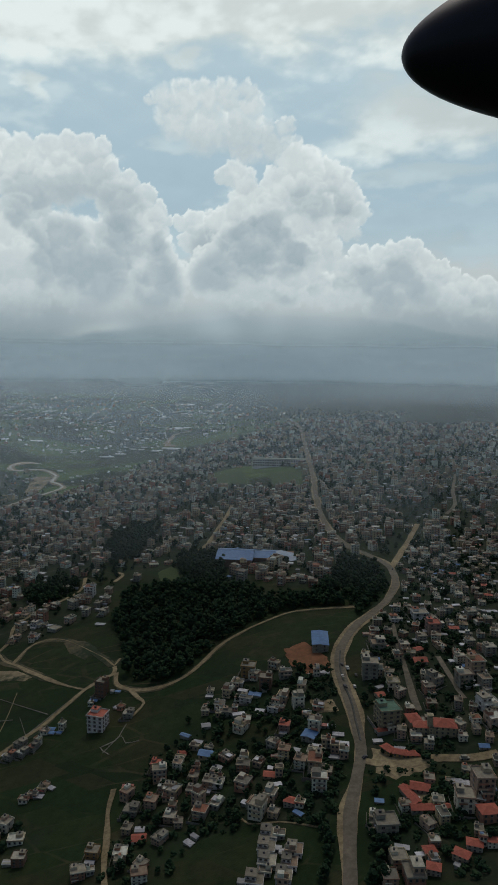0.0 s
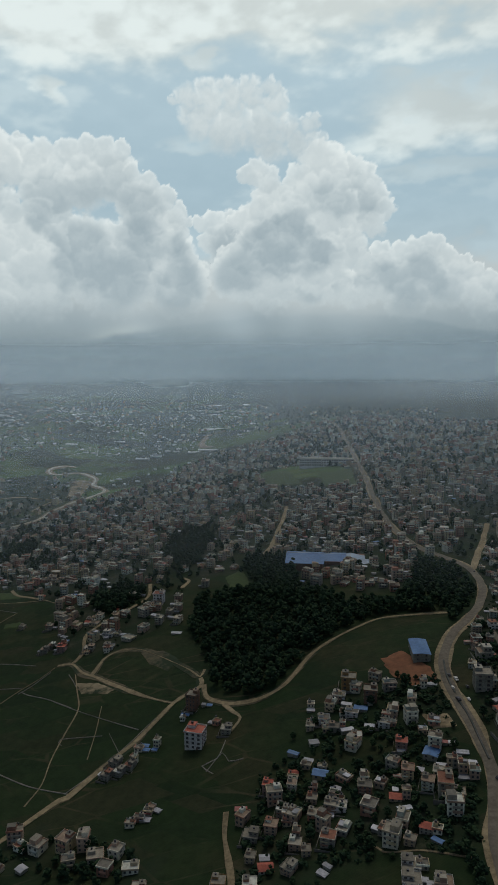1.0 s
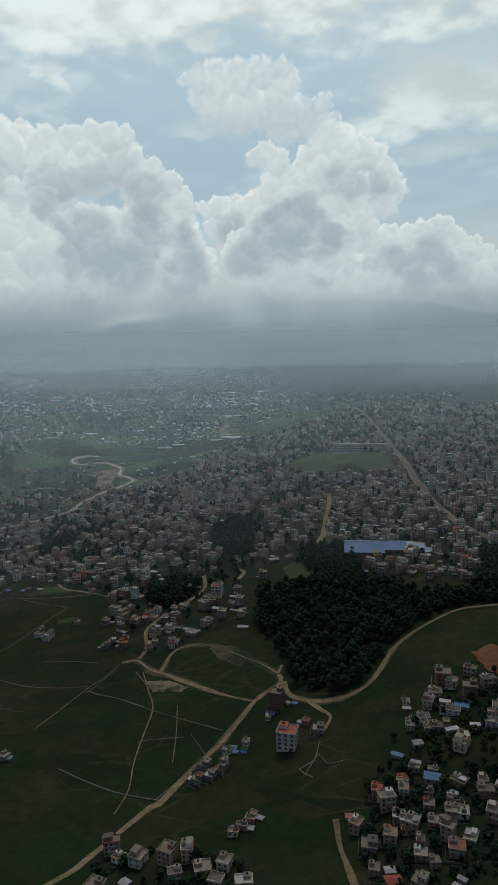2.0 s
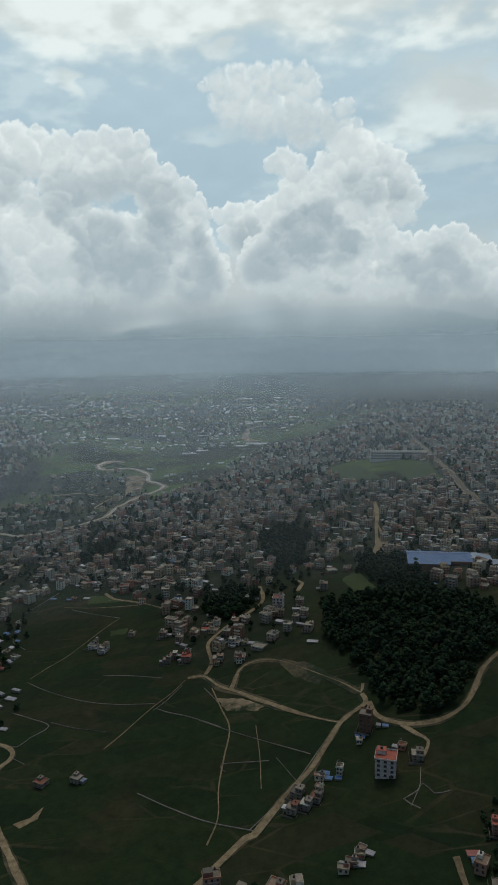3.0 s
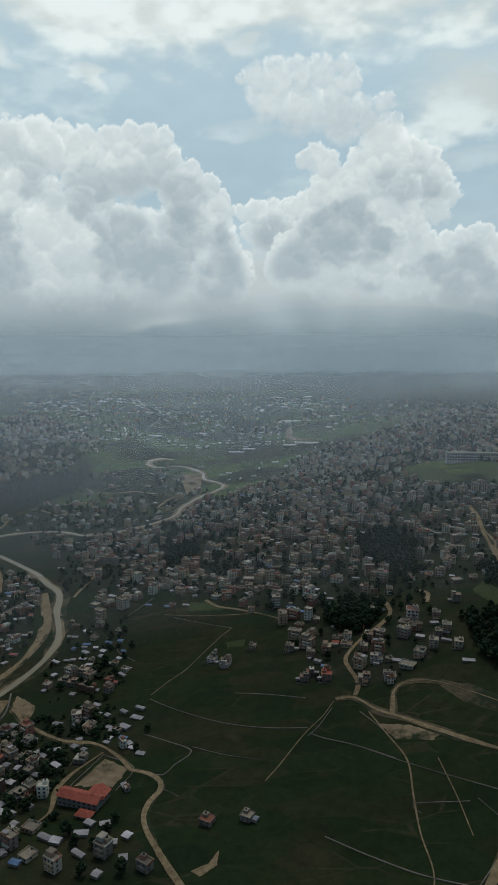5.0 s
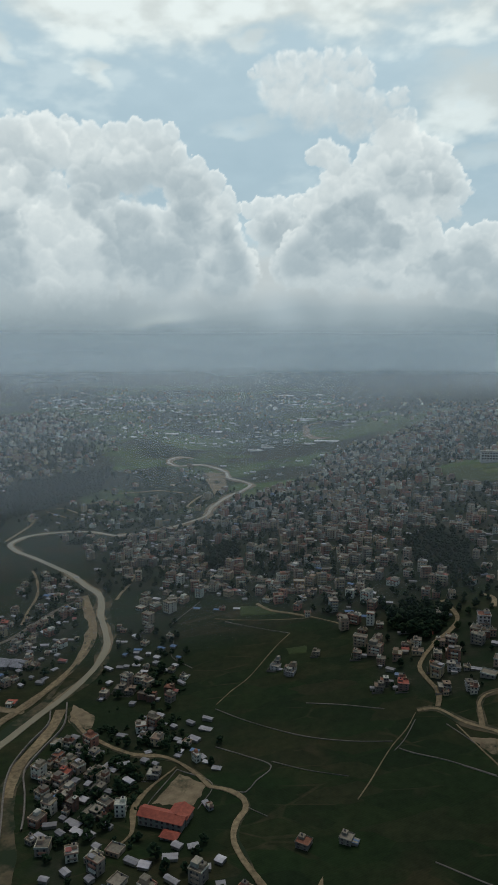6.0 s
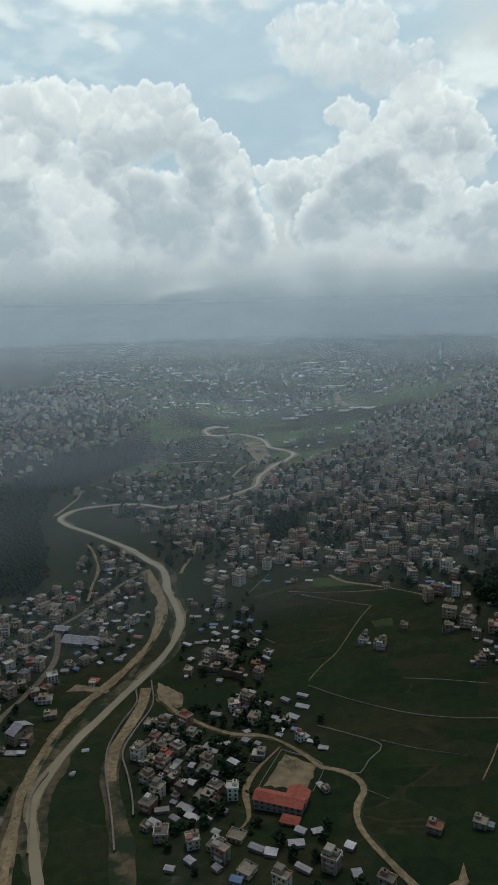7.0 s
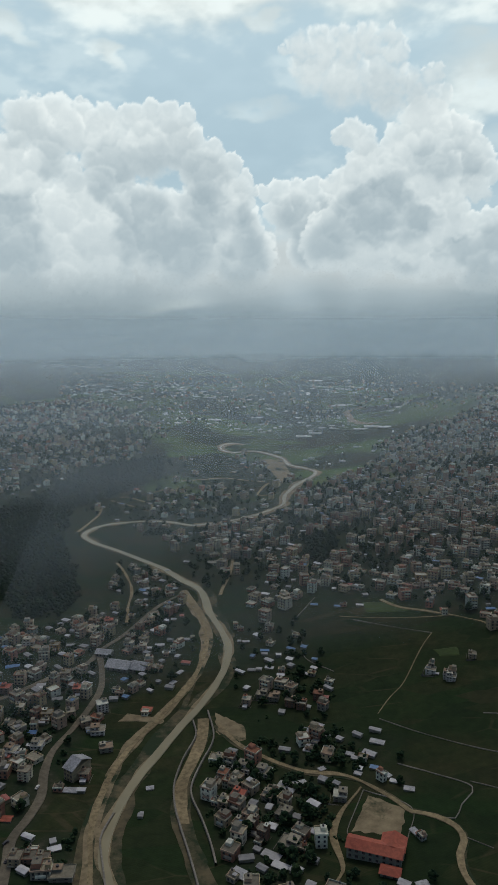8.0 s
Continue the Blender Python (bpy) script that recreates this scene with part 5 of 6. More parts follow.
settle([
    (-380, 426, "w4", 9, 25), (-377, 407, "w3", 10, 10), (-384, 412, "f3", 9, 30), (-373, 373, "f3", 8, 0), (-376, 364, "white", 11, 0), (-396, 370, "f4", 8, -5),
    (-408, 386, "w3", 9, -5), (-399, 392, "w3", 8, 0), (-403, 416, "o3", 9, 5), (-393, 419, "f3", 8, 25), (-396, 441, "p3", 9, 10), (-359, 427, "red", 7, -5),
    (-370, 394, "c2", 9, 20), (-375, 444, "blue", 6, -5), (-381, 322, "f3", 8, 0), (-377, 324, "s2", 8, 5), (-372, 322, "f3", 8, 0), (-371, 330, "tin", 9, 25),
    (-364, 317, "c2", 12, 5), (-393, 344, "red", 9, 0), (-346, 368, "white", 6, 15), (-346, 352, "white", 3, 0), (-437, 461, "blue", 16, 25),
])
settle([
    (-439, 491, "w3", 11, 5), (-445, 476, "w2", 8, 0), (-412, 525, "b3", 9, 5), (-402, 526, "p3", 9, 5), (-404, 502, "f3", 9, 0), (-374, 492, "f3", 8, 5),
    (-382, 526, "red", 8, 0), (-382, 622, "white", 7, 10), (-394, 600, "white", 9, 5), (-391, 586, "white", 9, 5), (-391, 540, "white", 9, 5), (-386, 555, "white", 8, 5),
    (-363, 532, "white", 7, 0), (-416, 404, "f3", 9, 0), (-404, 433, "tin", 10, 15), (-416, 445, "tin", 9, 15), (-407, 456, "f3", 9, 10), (-417, 419, "f3", 9, 5),
    (-423, 487, "o3", 9, 0), (-416, 493, "tin", 9, 5), (-405, 402, "u1", 8, 5), (-430, 435, "p3", 9, 0),
])
settle([
    (-310, 381, "w3", 9, -20), (-302, 378, "w3", 9, -20), (-318, 376, "f3", 8, -20), (-320, 371, "f2", 7, -20), (-311, 362, "p3", 9, -20), (-316, 358, "f3", 8, -20),
    (-300, 363, "f2", 9, -22), (-294, 371, "white", 8, -25), (-292, 367, "white", 8, -25), (-287, 372, "white", 6, 25), (-305, 345, "b4", 9, -25), (-301, 340, "b4", 9, -25),
    (-294, 352, "c3", 9, -25), (-292, 336, "c3", 11, -25), (-298, 331, "tin", 13, -28), (-295, 326, "tin", 11, -28), (-308, 323, "tin", 9, -30), (-273, 362, "c3", 9, -8),
    (-313, 369, "f3", 8, -20), (-283, 343, "tin", 8, -30), (-306, 320, "white", 8, -30),
])
settle([
    (-276, 403, "white", 7, -25), (-284, 393, "white", 8, -25), (-282, 396, "tin", 7, -25), (-267, 389, "white", 7, -20), (-265, 386, "tin", 7, -20), (-255, 396, "white", 12, -20),
    (-258, 379, "tin", 8, -20), (-254, 374, "white", 7, -50), (-252, 370, "tin", 6, -20), (-247, 365, "white", 8, -12), (-265, 376, "white", 6, -25), (-279, 380, "white", 6, 30),
    (-249, 342, "white", 7, -60), (-251, 318, "white", 8, 20), (-274, 567, "w2", 10, -5), (-305, 485, "blue", 11, 0), (-215, 438, "w3", 7, -20), (-223, 446, "w2", 7, -20),
    (-201, 455, "f2", 8, -10), (-204, 506, "r2", 8, 0), (-208, 554, "y2", 10, 0), (-200, 537, "c3", 11, -10), (-179, 502, "blue", 12, 0),
])
settle([
    (-294, 552, "f3", 13, -12), (-303, 510, "f3", 9, -15), (-278, 434, "b3", 9, -15), (-305, 439, "c3", 9, -10), (-299, 436, "c3", 9, -10), (-291, 430, "b3", 10, -15),
    (-286, 427, "b3", 9, -15), (-312, 433, "f3", 8, -10), (-271, 449, "white", 7, -25), (-287, 501, "white", 6, -15), (-283, 457, "white", 7, -25), (-316, 497, "tin", 8, 0),
    (-311, 465, "tin", 9, -5), (-320, 515, "white", 7, 0), (-302, 466, "tin", 9, -10), (-262, 530, "tin", 9, -8), (-276, 536, "tin", 9, -8), (-249, 528, "tin", 9, -5),
    (-296, 458, "tin", 8, -8), (-351, 504, "tin", 8, 0), (-360, 488, "tin", 9, 5), (-349, 465, "white", 8, 60), (-351, 454, "white", 8, 60),
])


# ---------------------------------------------------------------- larger buildings of their own
def blue_hall():
    x, y = (0, 493)
    hall = tagged(new("market_hall"), "long low hall with a faded blue sheet-metal roof", "hall")
    hall.matrix_basis = stand(None, x, y, radians(-6))
    claim(x - 10, y + 6, 14), claim(x + 8, y + 10, 12), claim(x + 22, y + 10, 12), claim(x - 14, y - 14, 8), claim(x + 4, y - 10, 7)
    for x0, y0, w, d, h in ((-13, 6, 25, 27, 4.4), (15, 11, 28, 21, 3.6), (29, 4, 9, 10, 3.2)):
        s = Soup()
        s.box(x0, y0, -2, w, d, h + 2)
        part("wall", s, [M_BRICK], hall)
    for x0, y0, w, d, h, rise, turn, mat, label in ((-13, 6, 27, 29, 4.4, 3.4, 0, M_BLUETIN, ""), (8, 12, 16, 22, 3.7, 2.2, 0, M_BLUETIN, ""), (19, 11, 12, 20, 3.7, 1.8, 90, M_PALEBLUE, "paler blue sheet-metal roof"), (29, 4, 11, 12, 3.3, 1.2, 0, M_PALEBLUE, "paler blue sheet-metal roof")):
        s = Soup()
        s.gable(x0, y0, h, w, d, rise, radians(turn))
        part("roof", s, [mat], hall, label)
        s = Soup()
        s.box(x0, y0, h + rise - 0.05, w if not turn else 0.5, 0.5 if not turn else w, 0.18)
        part("ridge_cap", s, [M_WHITETIN], hall)


blue_hall()


def long_block():
    x, y = (35, 876)
    block = tagged(new("apartment_row"), "long white row of three-storey flats above a green field", "apartments")
    for k in range(-4, 5):
        claim(x + 8 * k, y, 7)
    block.matrix_basis = stand(None, x, y, radians(-4))
    s = Soup()
    s.box(0, 0, -3, 66, 9, 12.5)
    part("wall", s, [M_WHITE], block)
    s = Soup()
    s.box(0, 0, 9.5, 67, 10, 0.5)
    part("roof", s, [M_CONCRETE], block)
    for k in range(3):
        for i in range(22):
            ob = part("window", WIDE_WINDOW, None, block)
            ob.location = (-31.5 + 3 * i, -4.54, 1.1 + 3 * k)


long_block()


def wing(parent, x, y, w, d, storeys, turn, roof, wall, per, hip=True):
    """One wing of a larger building, with its own roof and windows."""
    h = 0.4 + storeys * 2.9
    body = Soup()
    body.box(x, y, -2.5, w, d, h + 2.5, turn)
    part("wall", body, [wall], parent)
    s = Soup()
    (s.hip if hip else s.gable)(x, y, h, w + 1.4, d + 1.4, d * 0.26, turn)
    part("roof", s, [roof], parent)
    c, q = math.cos(turn), math.sin(turn)
    for k in range(storeys):
        for i in range(per):
            a, b = -w / 2 + w * (i + 0.5) / per, -d / 2 - 0.04
            ob = part("window", WINDOW, None, parent)
            ob.location, ob.rotation_euler = (x + a * c - b * q, y + a * q + b * c, 1.3 + 2.9 * k), (0, 0, turn)


def church_house():
    x, y = (68, 255)
    house = tagged(new("convent"), "large cream building with red hipped roofs and a small bell tower", "building")
    house.matrix_basis = stand(None, x, y, radians(-8), 0.4, (0.56,) * 3)
    wing(house, 9, 3, 15, 12, 3, 0.0, M_REDTILE, M_CREAM, 4)
    wing(house, -7, 4, 10, 9, 2, 0.0, M_REDTILE, M_CREAM, 3)
    wing(house, -11, 12, 9, 12, 2, 0.3, M_REDTILE, M_CREAM, 2)
    s = Soup()
    s.box(-1, 2, -2, 3.4, 3.4, 15)
    s.box(-1, 2, 13, 4.0, 4.0, 0.3)
    for a in (-1.3, 1.3):
        for b in (-1.3, 1.3):
            s.box(-1 + a, 2 + b, 13.3, 0.6, 0.6, 1.8)
    part("bell_tower", s, [M_CREAM], house)
    s = Soup()
    s.hip(-1, 2, 15.1, 4.4, 4.4, 1.0)
    part("tower_roof", s, [M_CREAM], house)
    low = tagged(new("shop_row"), "low curved ochre shop row with a red roof", "shops")
    x, y = (54, 246)
    low.matrix_basis = stand(None, x, y, radians(-8), 0.4, (0.56,) * 3)
    for a, b, t, w in ((-7.5, 3.5, -0.85, 9), (0, 0, -0.15, 9), (8, 0, 0.05, 9)):
        wing(low, a, b, w, 6, 1, t, M_REDTILE, M_OCHRE, 3)


def school():
    x, y = (57, 217)
    sch = tagged(new("school"), "low school with long red roofs round a sandy yard", "school")
    sch.matrix_basis = stand(None, x, y, radians(-4), 0.4, (0.5,) * 3)
    wing(sch, 2, 0, 26, 6.5, 1, 0.10, M_REDTILE, M_CONCRETE, 8, False)
    wing(sch, -9, 12, 20, 6.5, 1, radians(112), M_REDTILE, M_CONCRETE, 6, False)
    hall = tagged(new("school_hall"), "low hall with a bright red pitched roof", "hall")
    x, y = (57, 227)
    hall.matrix_basis = stand(None, x, y, radians(-14), 0.4, (0.5,) * 3)
    wing(hall, 0, 0, 13, 9, 1, 0.0, M_REDTILE, M_CONCRETE, 4, False)


def red_lodge():
    x, y = (-264, 332)
    lodge = tagged(new("lodge"), "pale green two-storey building with a large red roof", "building")
    lodge.matrix_basis = stand(None, x, y - 1, radians(-16), 0.4, (0.74, 0.74, 0.66))
    wing(lodge, 0, 0, 24, 8, 2, 0.0, M_REDTILE, M_PALEGREEN, 8, False)
    wing(lodge, 7.5, 5, 9, 10, 2, radians(90), M_REDTILE, M_PALEGREEN, 3, False)
    wing(lodge, 8, -9, 8, 5, 1, 0.0, M_REDTILE, M_PALEGREEN, 2)


def pale_hall():
    x, y = (-378, 372)
    hall = tagged(new("hall"), "tall cream hall with a pale pitched metal roof", "hall")
    hall.matrix_basis = stand(None, x, y, radians(-30), 0.4, (0.62,) * 3)
    wing(hall, 0, 5, 8, 16, 3, 0.0, M_WHITETIN, M_CREAM, 3, False)


def big_sheds():
    for (x, y), w, d, t in (((-382, 470), 18, 13, -12), ((-371, 469), 12, 13, -12), ((-394, 484), 12, 8, -10)):
        s = tagged(new("warehouse"), "broad warehouse with a pale corrugated metal roof", "warehouse", "warehouses by the road")
        s.matrix_basis = stand(None, x, y, radians(t), 0.4, (0.7,) * 3)
        claim(x, y, 8)
        wing(s, 0, 0, w, d, 1, 0.0, M_WHITETIN, M_CONCRETE, 4, False)


church_house(), school(), red_lodge(), pale_hall(), big_sheds()


def tower_block(x, y, w, d, storeys, turn):
    """The blue-fronted block near the red earth yard."""
    b = tagged(new("house"), "narrow tall house with a blue sheet-clad roof", "house", "houses of the town")
    b.matrix_basis = stand(None, x, y, radians(turn), 0.4, (0.66,) * 3)
    s = Soup()
    s.box(0, 0, -2.5, w, d, 2.5 + storeys * 3)
    part("wall", s, [M_CONCRETE], b)
    s = Soup()
    s.gable(0, 0, storeys * 3 + 0.1, d + 1, w + 1, 0.8, radians(90))
    part("roof", s, [M_BLUETIN], b)
    put_windows(b, w, d, storeys, 2)


tower_block(*(33, 338), 12, 26, 2, -4)
tower_block(*(22, 265), 8, 11, 1, -25)


# ---------------------------------------------------------------- bare plots and field walls
def plot(name, points, mat, label, rise=0.24):
    """A bare patch of ground with an uneven edge."""
    loop = [Vector(p) for p in points + points[:1]]
    ring = [a.lerp(b, k / n) for a, b in zip(loop, loop[1:]) for n in [max(2, int((b - a).length / 2.5))] for k in range(n)]
    cx, cy = sum(p.x for p in ring) / len(ring), sum(p.y for p in ring) / len(ring)
    rnd = random.Random(len(ring))
    s = Soup()
    n = len(ring)
    for k, u in enumerate((1.0, 0.7, 0.35)):
        for p in ring:
            q = u * (1 + (rnd.uniform(-0.08, 0.08) if k == 0 else 0))
            x, y = cx + (p.x - cx) * q, cy + (p.y - cy) * q
            s.v.append((x, y, lie_at(x, y) + (rise if k else -0.1)))
    s.v.append((cx, cy, lie_at(cx, cy) + rise))
    for k in range(2):
        for i in range(n):
            j = (i + 1) % n
            s.f.append((k * n + i, k * n + j, (k + 1) * n + j, (k + 1) * n + i))
            s.m.append(0)
    for i in range(n):
        s.f.append((2 * n + i, 2 * n + (i + 1) % n, 3 * n))
        s.m.append(0)
    me = s.mesh(name, [mat])
    if me.polygons[0].normal.z < 0:
        me.flip_normals()
    return tagged(new(name, me), label, "bare ground", kind="structure")


plot("bare_plot", [
    (-263, 365), (-249, 355), (-253, 340), (-271, 343),
], M_WORNPALE, "trampled brown dirt yard")
plot("bare_plot", [
    (14, 340), (26, 345), (36, 324), (36, 308), (25, 309), (16, 322),
], M_REDSOIL, "cleared red earth plot")
plot("bare_plot", [
    (-143, 369), (-129, 365), (-117, 355), (-121, 352), (-137, 356),
], M_WORNPALE, "pale worn earth beside the track")
plot("bare_plot", [
    (23, 291), (34, 288), (36, 278), (26, 279),
], M_DIRT, "pale sandy building plot")
plot("bare_plot", [
    (50, 232), (57, 229), (63, 218), (54, 218), (51, 225),
], M_DIRT, "sandy school yard")
plot("bare_plot", [(-327, 427), (-319, 421), (-311, 414), (-310, 402), (-317, 401), (-325, 410)], M_WORNPALE, "churned pale earth by the river")
plot("bare_plot", [
    (-112, 392), (-98, 390), (-86, 374), (-92, 364), (-104, 375),
], M_WORN, "brown patch of bare hillside")
plot("bare_plot", [
    (43, 254), (50, 250), (58, 244), (68, 244), (66, 237), (50, 233), (43, 238),
], M_DIRT, "dusty road junction")
plot("bare_plot", [(-371, 417), (-368, 425), (-349, 421), (-349, 416), (-362, 418)], M_WORNPALE, "pale earth platform by the river")
plot("bare_plot", [
    (-43, 544), (-30, 582), (-27, 630), (-27, 563), (-33, 532),
], M_DIRT, "pale cut of bare earth on the slope")
plot("bare_plot", [
    (-216, 292), (-209, 296), (-206, 303), (-206, 295), (-212, 289),
], M_DIRT, "bare earth at the road's edge")
plot("grass_clearing", [
    (-70, 494), (-58, 511), (-49, 468), (-63, 461),
], M_MEADOW, "bright green clearing in the woods")
plot("grass_clearing", [
    (-52, 880), (-11, 881), (3, 781), (-39, 797),
], M_MEADOW, "open green field in the town")
plot("grass_clearing", [
    (19, 839), (62, 836), (58, 743), (22, 757),
], M_MEADOW, "open green field in the town")
plot("grass_clearing", [
    (-218, 467), (-205, 467), (-206, 458), (-216, 459),
], M_MEADOW, "small bright green field")
plot("grass_clearing", [
    (-248, 533), (-229, 527), (-221, 512), (-247, 517),
], M_MEADOW, "bright green field by the houses")
plot("gravel_bar", [(-335, 1061), (-299, 1062), (-282, 905), (-298, 885), (-313, 964)], M_WORNPALE, "pale gravel bar in the river bend")
plot("bare_plot", [
    (-601, 1345), (-568, 1377), (-559, 1312), (-583, 1290),
], M_REDSOIL, "far cleared red earth")
BOUNDS = [
    ([(-264, 366), (-248, 355), (-252, 339)], 0.7),
    ([(-264, 366), (-272, 343), (-269, 338)], 0.7),
    ([(-233, 339), (-225, 333)], 0.8),
    ([(-290, 507), (-285, 493), (-283, 473), (-269, 457)], 0.9),
    ([(-290, 516), (-275, 547)], 0.8),
    ([(-58, 297), (-61, 286), (-67, 283), (-62, 277)], 0.7),
    ([(-92, 323), (-108, 297), (-123, 279)], 0.8),
    ([(-113, 317), (-104, 299)], 0.6),
    ([(-134, 313), (-136, 318), (-116, 316)], 0.5),
    ([(-65, 279), (-59, 289), (-56, 283), (-50, 283)], 0.7),
    ([(-7, 230), (-3, 223), (9, 221), (23, 215)], 1.6),
    ([(-252, 413), (-235, 399), (-212, 384), (-192, 376), (-173, 372)], 1.0),
    ([(-208, 409), (-192, 404), (-173, 396)], 0.8),
    ([(-160, 390), (-166, 379), (-173, 370), (-179, 360), (-185, 349), (-191, 339)], 1.25),
    ([(-224, 367), (-209, 359), (-193, 353)], 0.7),
    ([(-249, 381), (-236, 373), (-224, 364), (-230, 355), (-234, 348), (-240, 350)], 1.0),
    ([(-215, 484), (-221, 474), (-227, 462), (-237, 440), (-245, 429), (-252, 417)], 1.4),
    ([(-262, 517), (-240, 509), (-216, 503), (-202, 501)], 1.5),
    ([(-255, 511), (-235, 497), (-215, 484)], 0.9),
    ([(-171, 367), (-166, 363), (-154, 356), (-138, 344)], 0.8),
    ([(-149, 379), (-144, 370), (-141, 364)], 0.8),
    ([(-161, 385), (-168, 372), (-173, 366)], 0.8),
    ([(-169, 306), (-155, 296), (-139, 286), (-120, 278)], 1.0),
    ([(-149, 352), (-128, 336), (-99, 316)], 0.8),
    ([(-145, 378), (-139, 359), (-134, 342), (-135, 323), (-136, 304), (-135, 287), (-138, 274)], 1.4),
    ([(-122, 341), (-120, 321), (-119, 300)], 1.1),
]
for i, (line, w) in enumerate(BOUNDS):
    tall = 0.30 if w < 1.05 else 0.22
    ribbon("boundary_wall" if w < 1.05 else "field_path", line, w * 0.36, M_FIELDWALL if w < 1.05 else M_DIRT, tall, "low pale field wall" if w < 1.05 else "narrow trodden field path", "wall" if w < 1.05 else "path", 0.1, 2, seed=80 + i)


# ---------------------------------------------------------------- traffic
def make_car(paint, label, length=4.2, height=1.5):
    car = tagged(new("car"), label, "car", "cars on the main road")
    s = Soup()
    s.box(0, 0, 0.35, length, 1.75, 0.6)
    s.box(-0.2, 0, 0.95, length * 0.55, 1.55, height - 0.95)
    part("body", s, [paint], car)
    s = Soup()
    s.box(-0.2, 0, 1.0, length * 0.57, 1.40, height - 1.12)
    part("window_band", s, [M_GLASS], car)
    for a in (-length * 0.3, length * 0.3):
        for b in (-0.8, 0.8):
            s = Soup()
            s.box(a, b, 0.0, 0.62, 0.2, 0.62)
            part("wheel", s, [M_TANK], car)
    return car


CARS = [make_car(M_WHITE, "white car on the main road"), make_car(M_TANK, "dark car on the main road"), make_car(M_CONCRETE, "grey van on the road", 5.0, 2.0)]
for i, (x, y, k, t) in enumerate([
    (43, 310, 0, 95), (40, 304, 0, 98), (40, 295, 1, 100), (44, 294, 0, 95), (41, 314, 1, 98), (46, 303, 1, 92),
    (76, 239, 2, 5), (93, 453, 1, 70), (41, 247, 1, 40), (64, 685, 0, 100), (66, 634, 1, 100), (69, 588, 0, 105),
]):
    place(CARS[k], x, y, radians(t), (0.75, 0.75, 0.75), -0.40)
for i, (x, y, k, t) in enumerate([
    (-389, 364, 0, 80), (-384, 322, 1, 80), (-388, 331, 1, 60),
]):
    place(CARS[k], x, y, radians(t), (0.75, 0.75, 0.75), -0.40)
ribbon("road_median", [
    (41, 257), (41, 270), (41, 284), (40, 294),
], 0.7, M_LINE, 0.75, "low dark kerb down the middle of the road", "kerb", 0.0, 2)
ribbon("road_median", [
    (40, 300), (40, 314), (42, 328),
], 0.7, M_LINE, 0.75, "low dark kerb down the middle of the road", "kerb", 0.0, 2)


# ---------------------------------------------------------------- the rest of the town
pick = random.Random(12)
NEAR_LIMIT = 170
NEAR_QUARTERS = ("east", "south", "west", "riverside", "shacks", "bankside", "quay", "low", "lane", "corner", "edge", "isle", "upstream")
SHEDDY = {"far": 0.25, "hillfoot": 0.22, "village": 0.4, "shacks": 1.0, "bankside": 0.75, "quay": 0.75, "isle": 0.5, "upstream": 0.4, "lane": 0.45, "corner": 0.75, "west": 0.3}
near_count = 0
town, town_sheds = Soup(), Soup()


def town_house(s, x, y, turn, w, d, storeys, detail):
    z, h = lie_at(x, y), storeys * 1.7
    s.box(x, y, z - 2, w, d, h + 2, turn, 0, 1)
    c, q = math.cos(turn), math.sin(turn)
    if storeys > 1 and pick.random() < 0.5:
        u, b = pick.choice((-1, 1)) * w * 0.2, d * pick.uniform(0.0, 0.15)
        s.box(x + u * c - b * q, y + u * q + b * c, z + h, w * 0.58, d * 0.68, 1.7, turn, 0, 1)

    def to(a, b):
        return x + a * c - b * q, y + a * q + b * c
    ta, tb = pick.choice((-1, 1)) * w * 0.22, d * 0.2
    if pick.random() < 0.8:
        s.box(*to(ta, tb), z + h, w * 0.45, d * 0.45, 1.2, turn, 0, 1)
    if pick.random() < 0.16:
        town_sheds.box(*to(-ta, pick.uniform(-0.2, 0.2) * d), z + h + 0.7, w * 0.5, d * 0.5, 0.12, turn, 1)
    if not detail:
        s.box(*to(0, -d / 2), z + h, w, 0.2, 0.5, turn, 0)
        return
    for a, b, e, f in ((0, -d / 2, w + 0.5, 0.16), (0, d / 2, w + 0.5, 0.16), (-w / 2 - 0.16, 0, 0.16, d), (w / 2 + 0.16, 0, 0.16, d)):
        s.box(*to(a, b), z + h - 0.2, e, f, 0.65, turn, 0)
    if pick.random() < 0.7:
        s.prism(*to(ta, tb), z + h + 1.2, 0.35, 0.7, 6, 3)
    per = 3 if w > 5 else 2
    for k in range(storeys):
        for i in range(per):
            s.box(*to(-w / 2 + w * (i + 0.5) / per, -d / 2 - 0.02), z + 0.6 + 1.7 * k, 0.75, 0.1, 0.85, turn, 2)
        for side in (-1, 1):
            s.box(*to(side * (w / 2 + 0.02), -d * 0.1), z + 0.6 + 1.7 * k, 0.1, 0.75, 0.85, turn, 2)
        if k and w > 4.2:
            s.box(*to(w * 0.1, -d / 2 - 0.35), z + 1.7 * k - 0.1, w * 0.6, 0.7, 0.65, turn, 0)


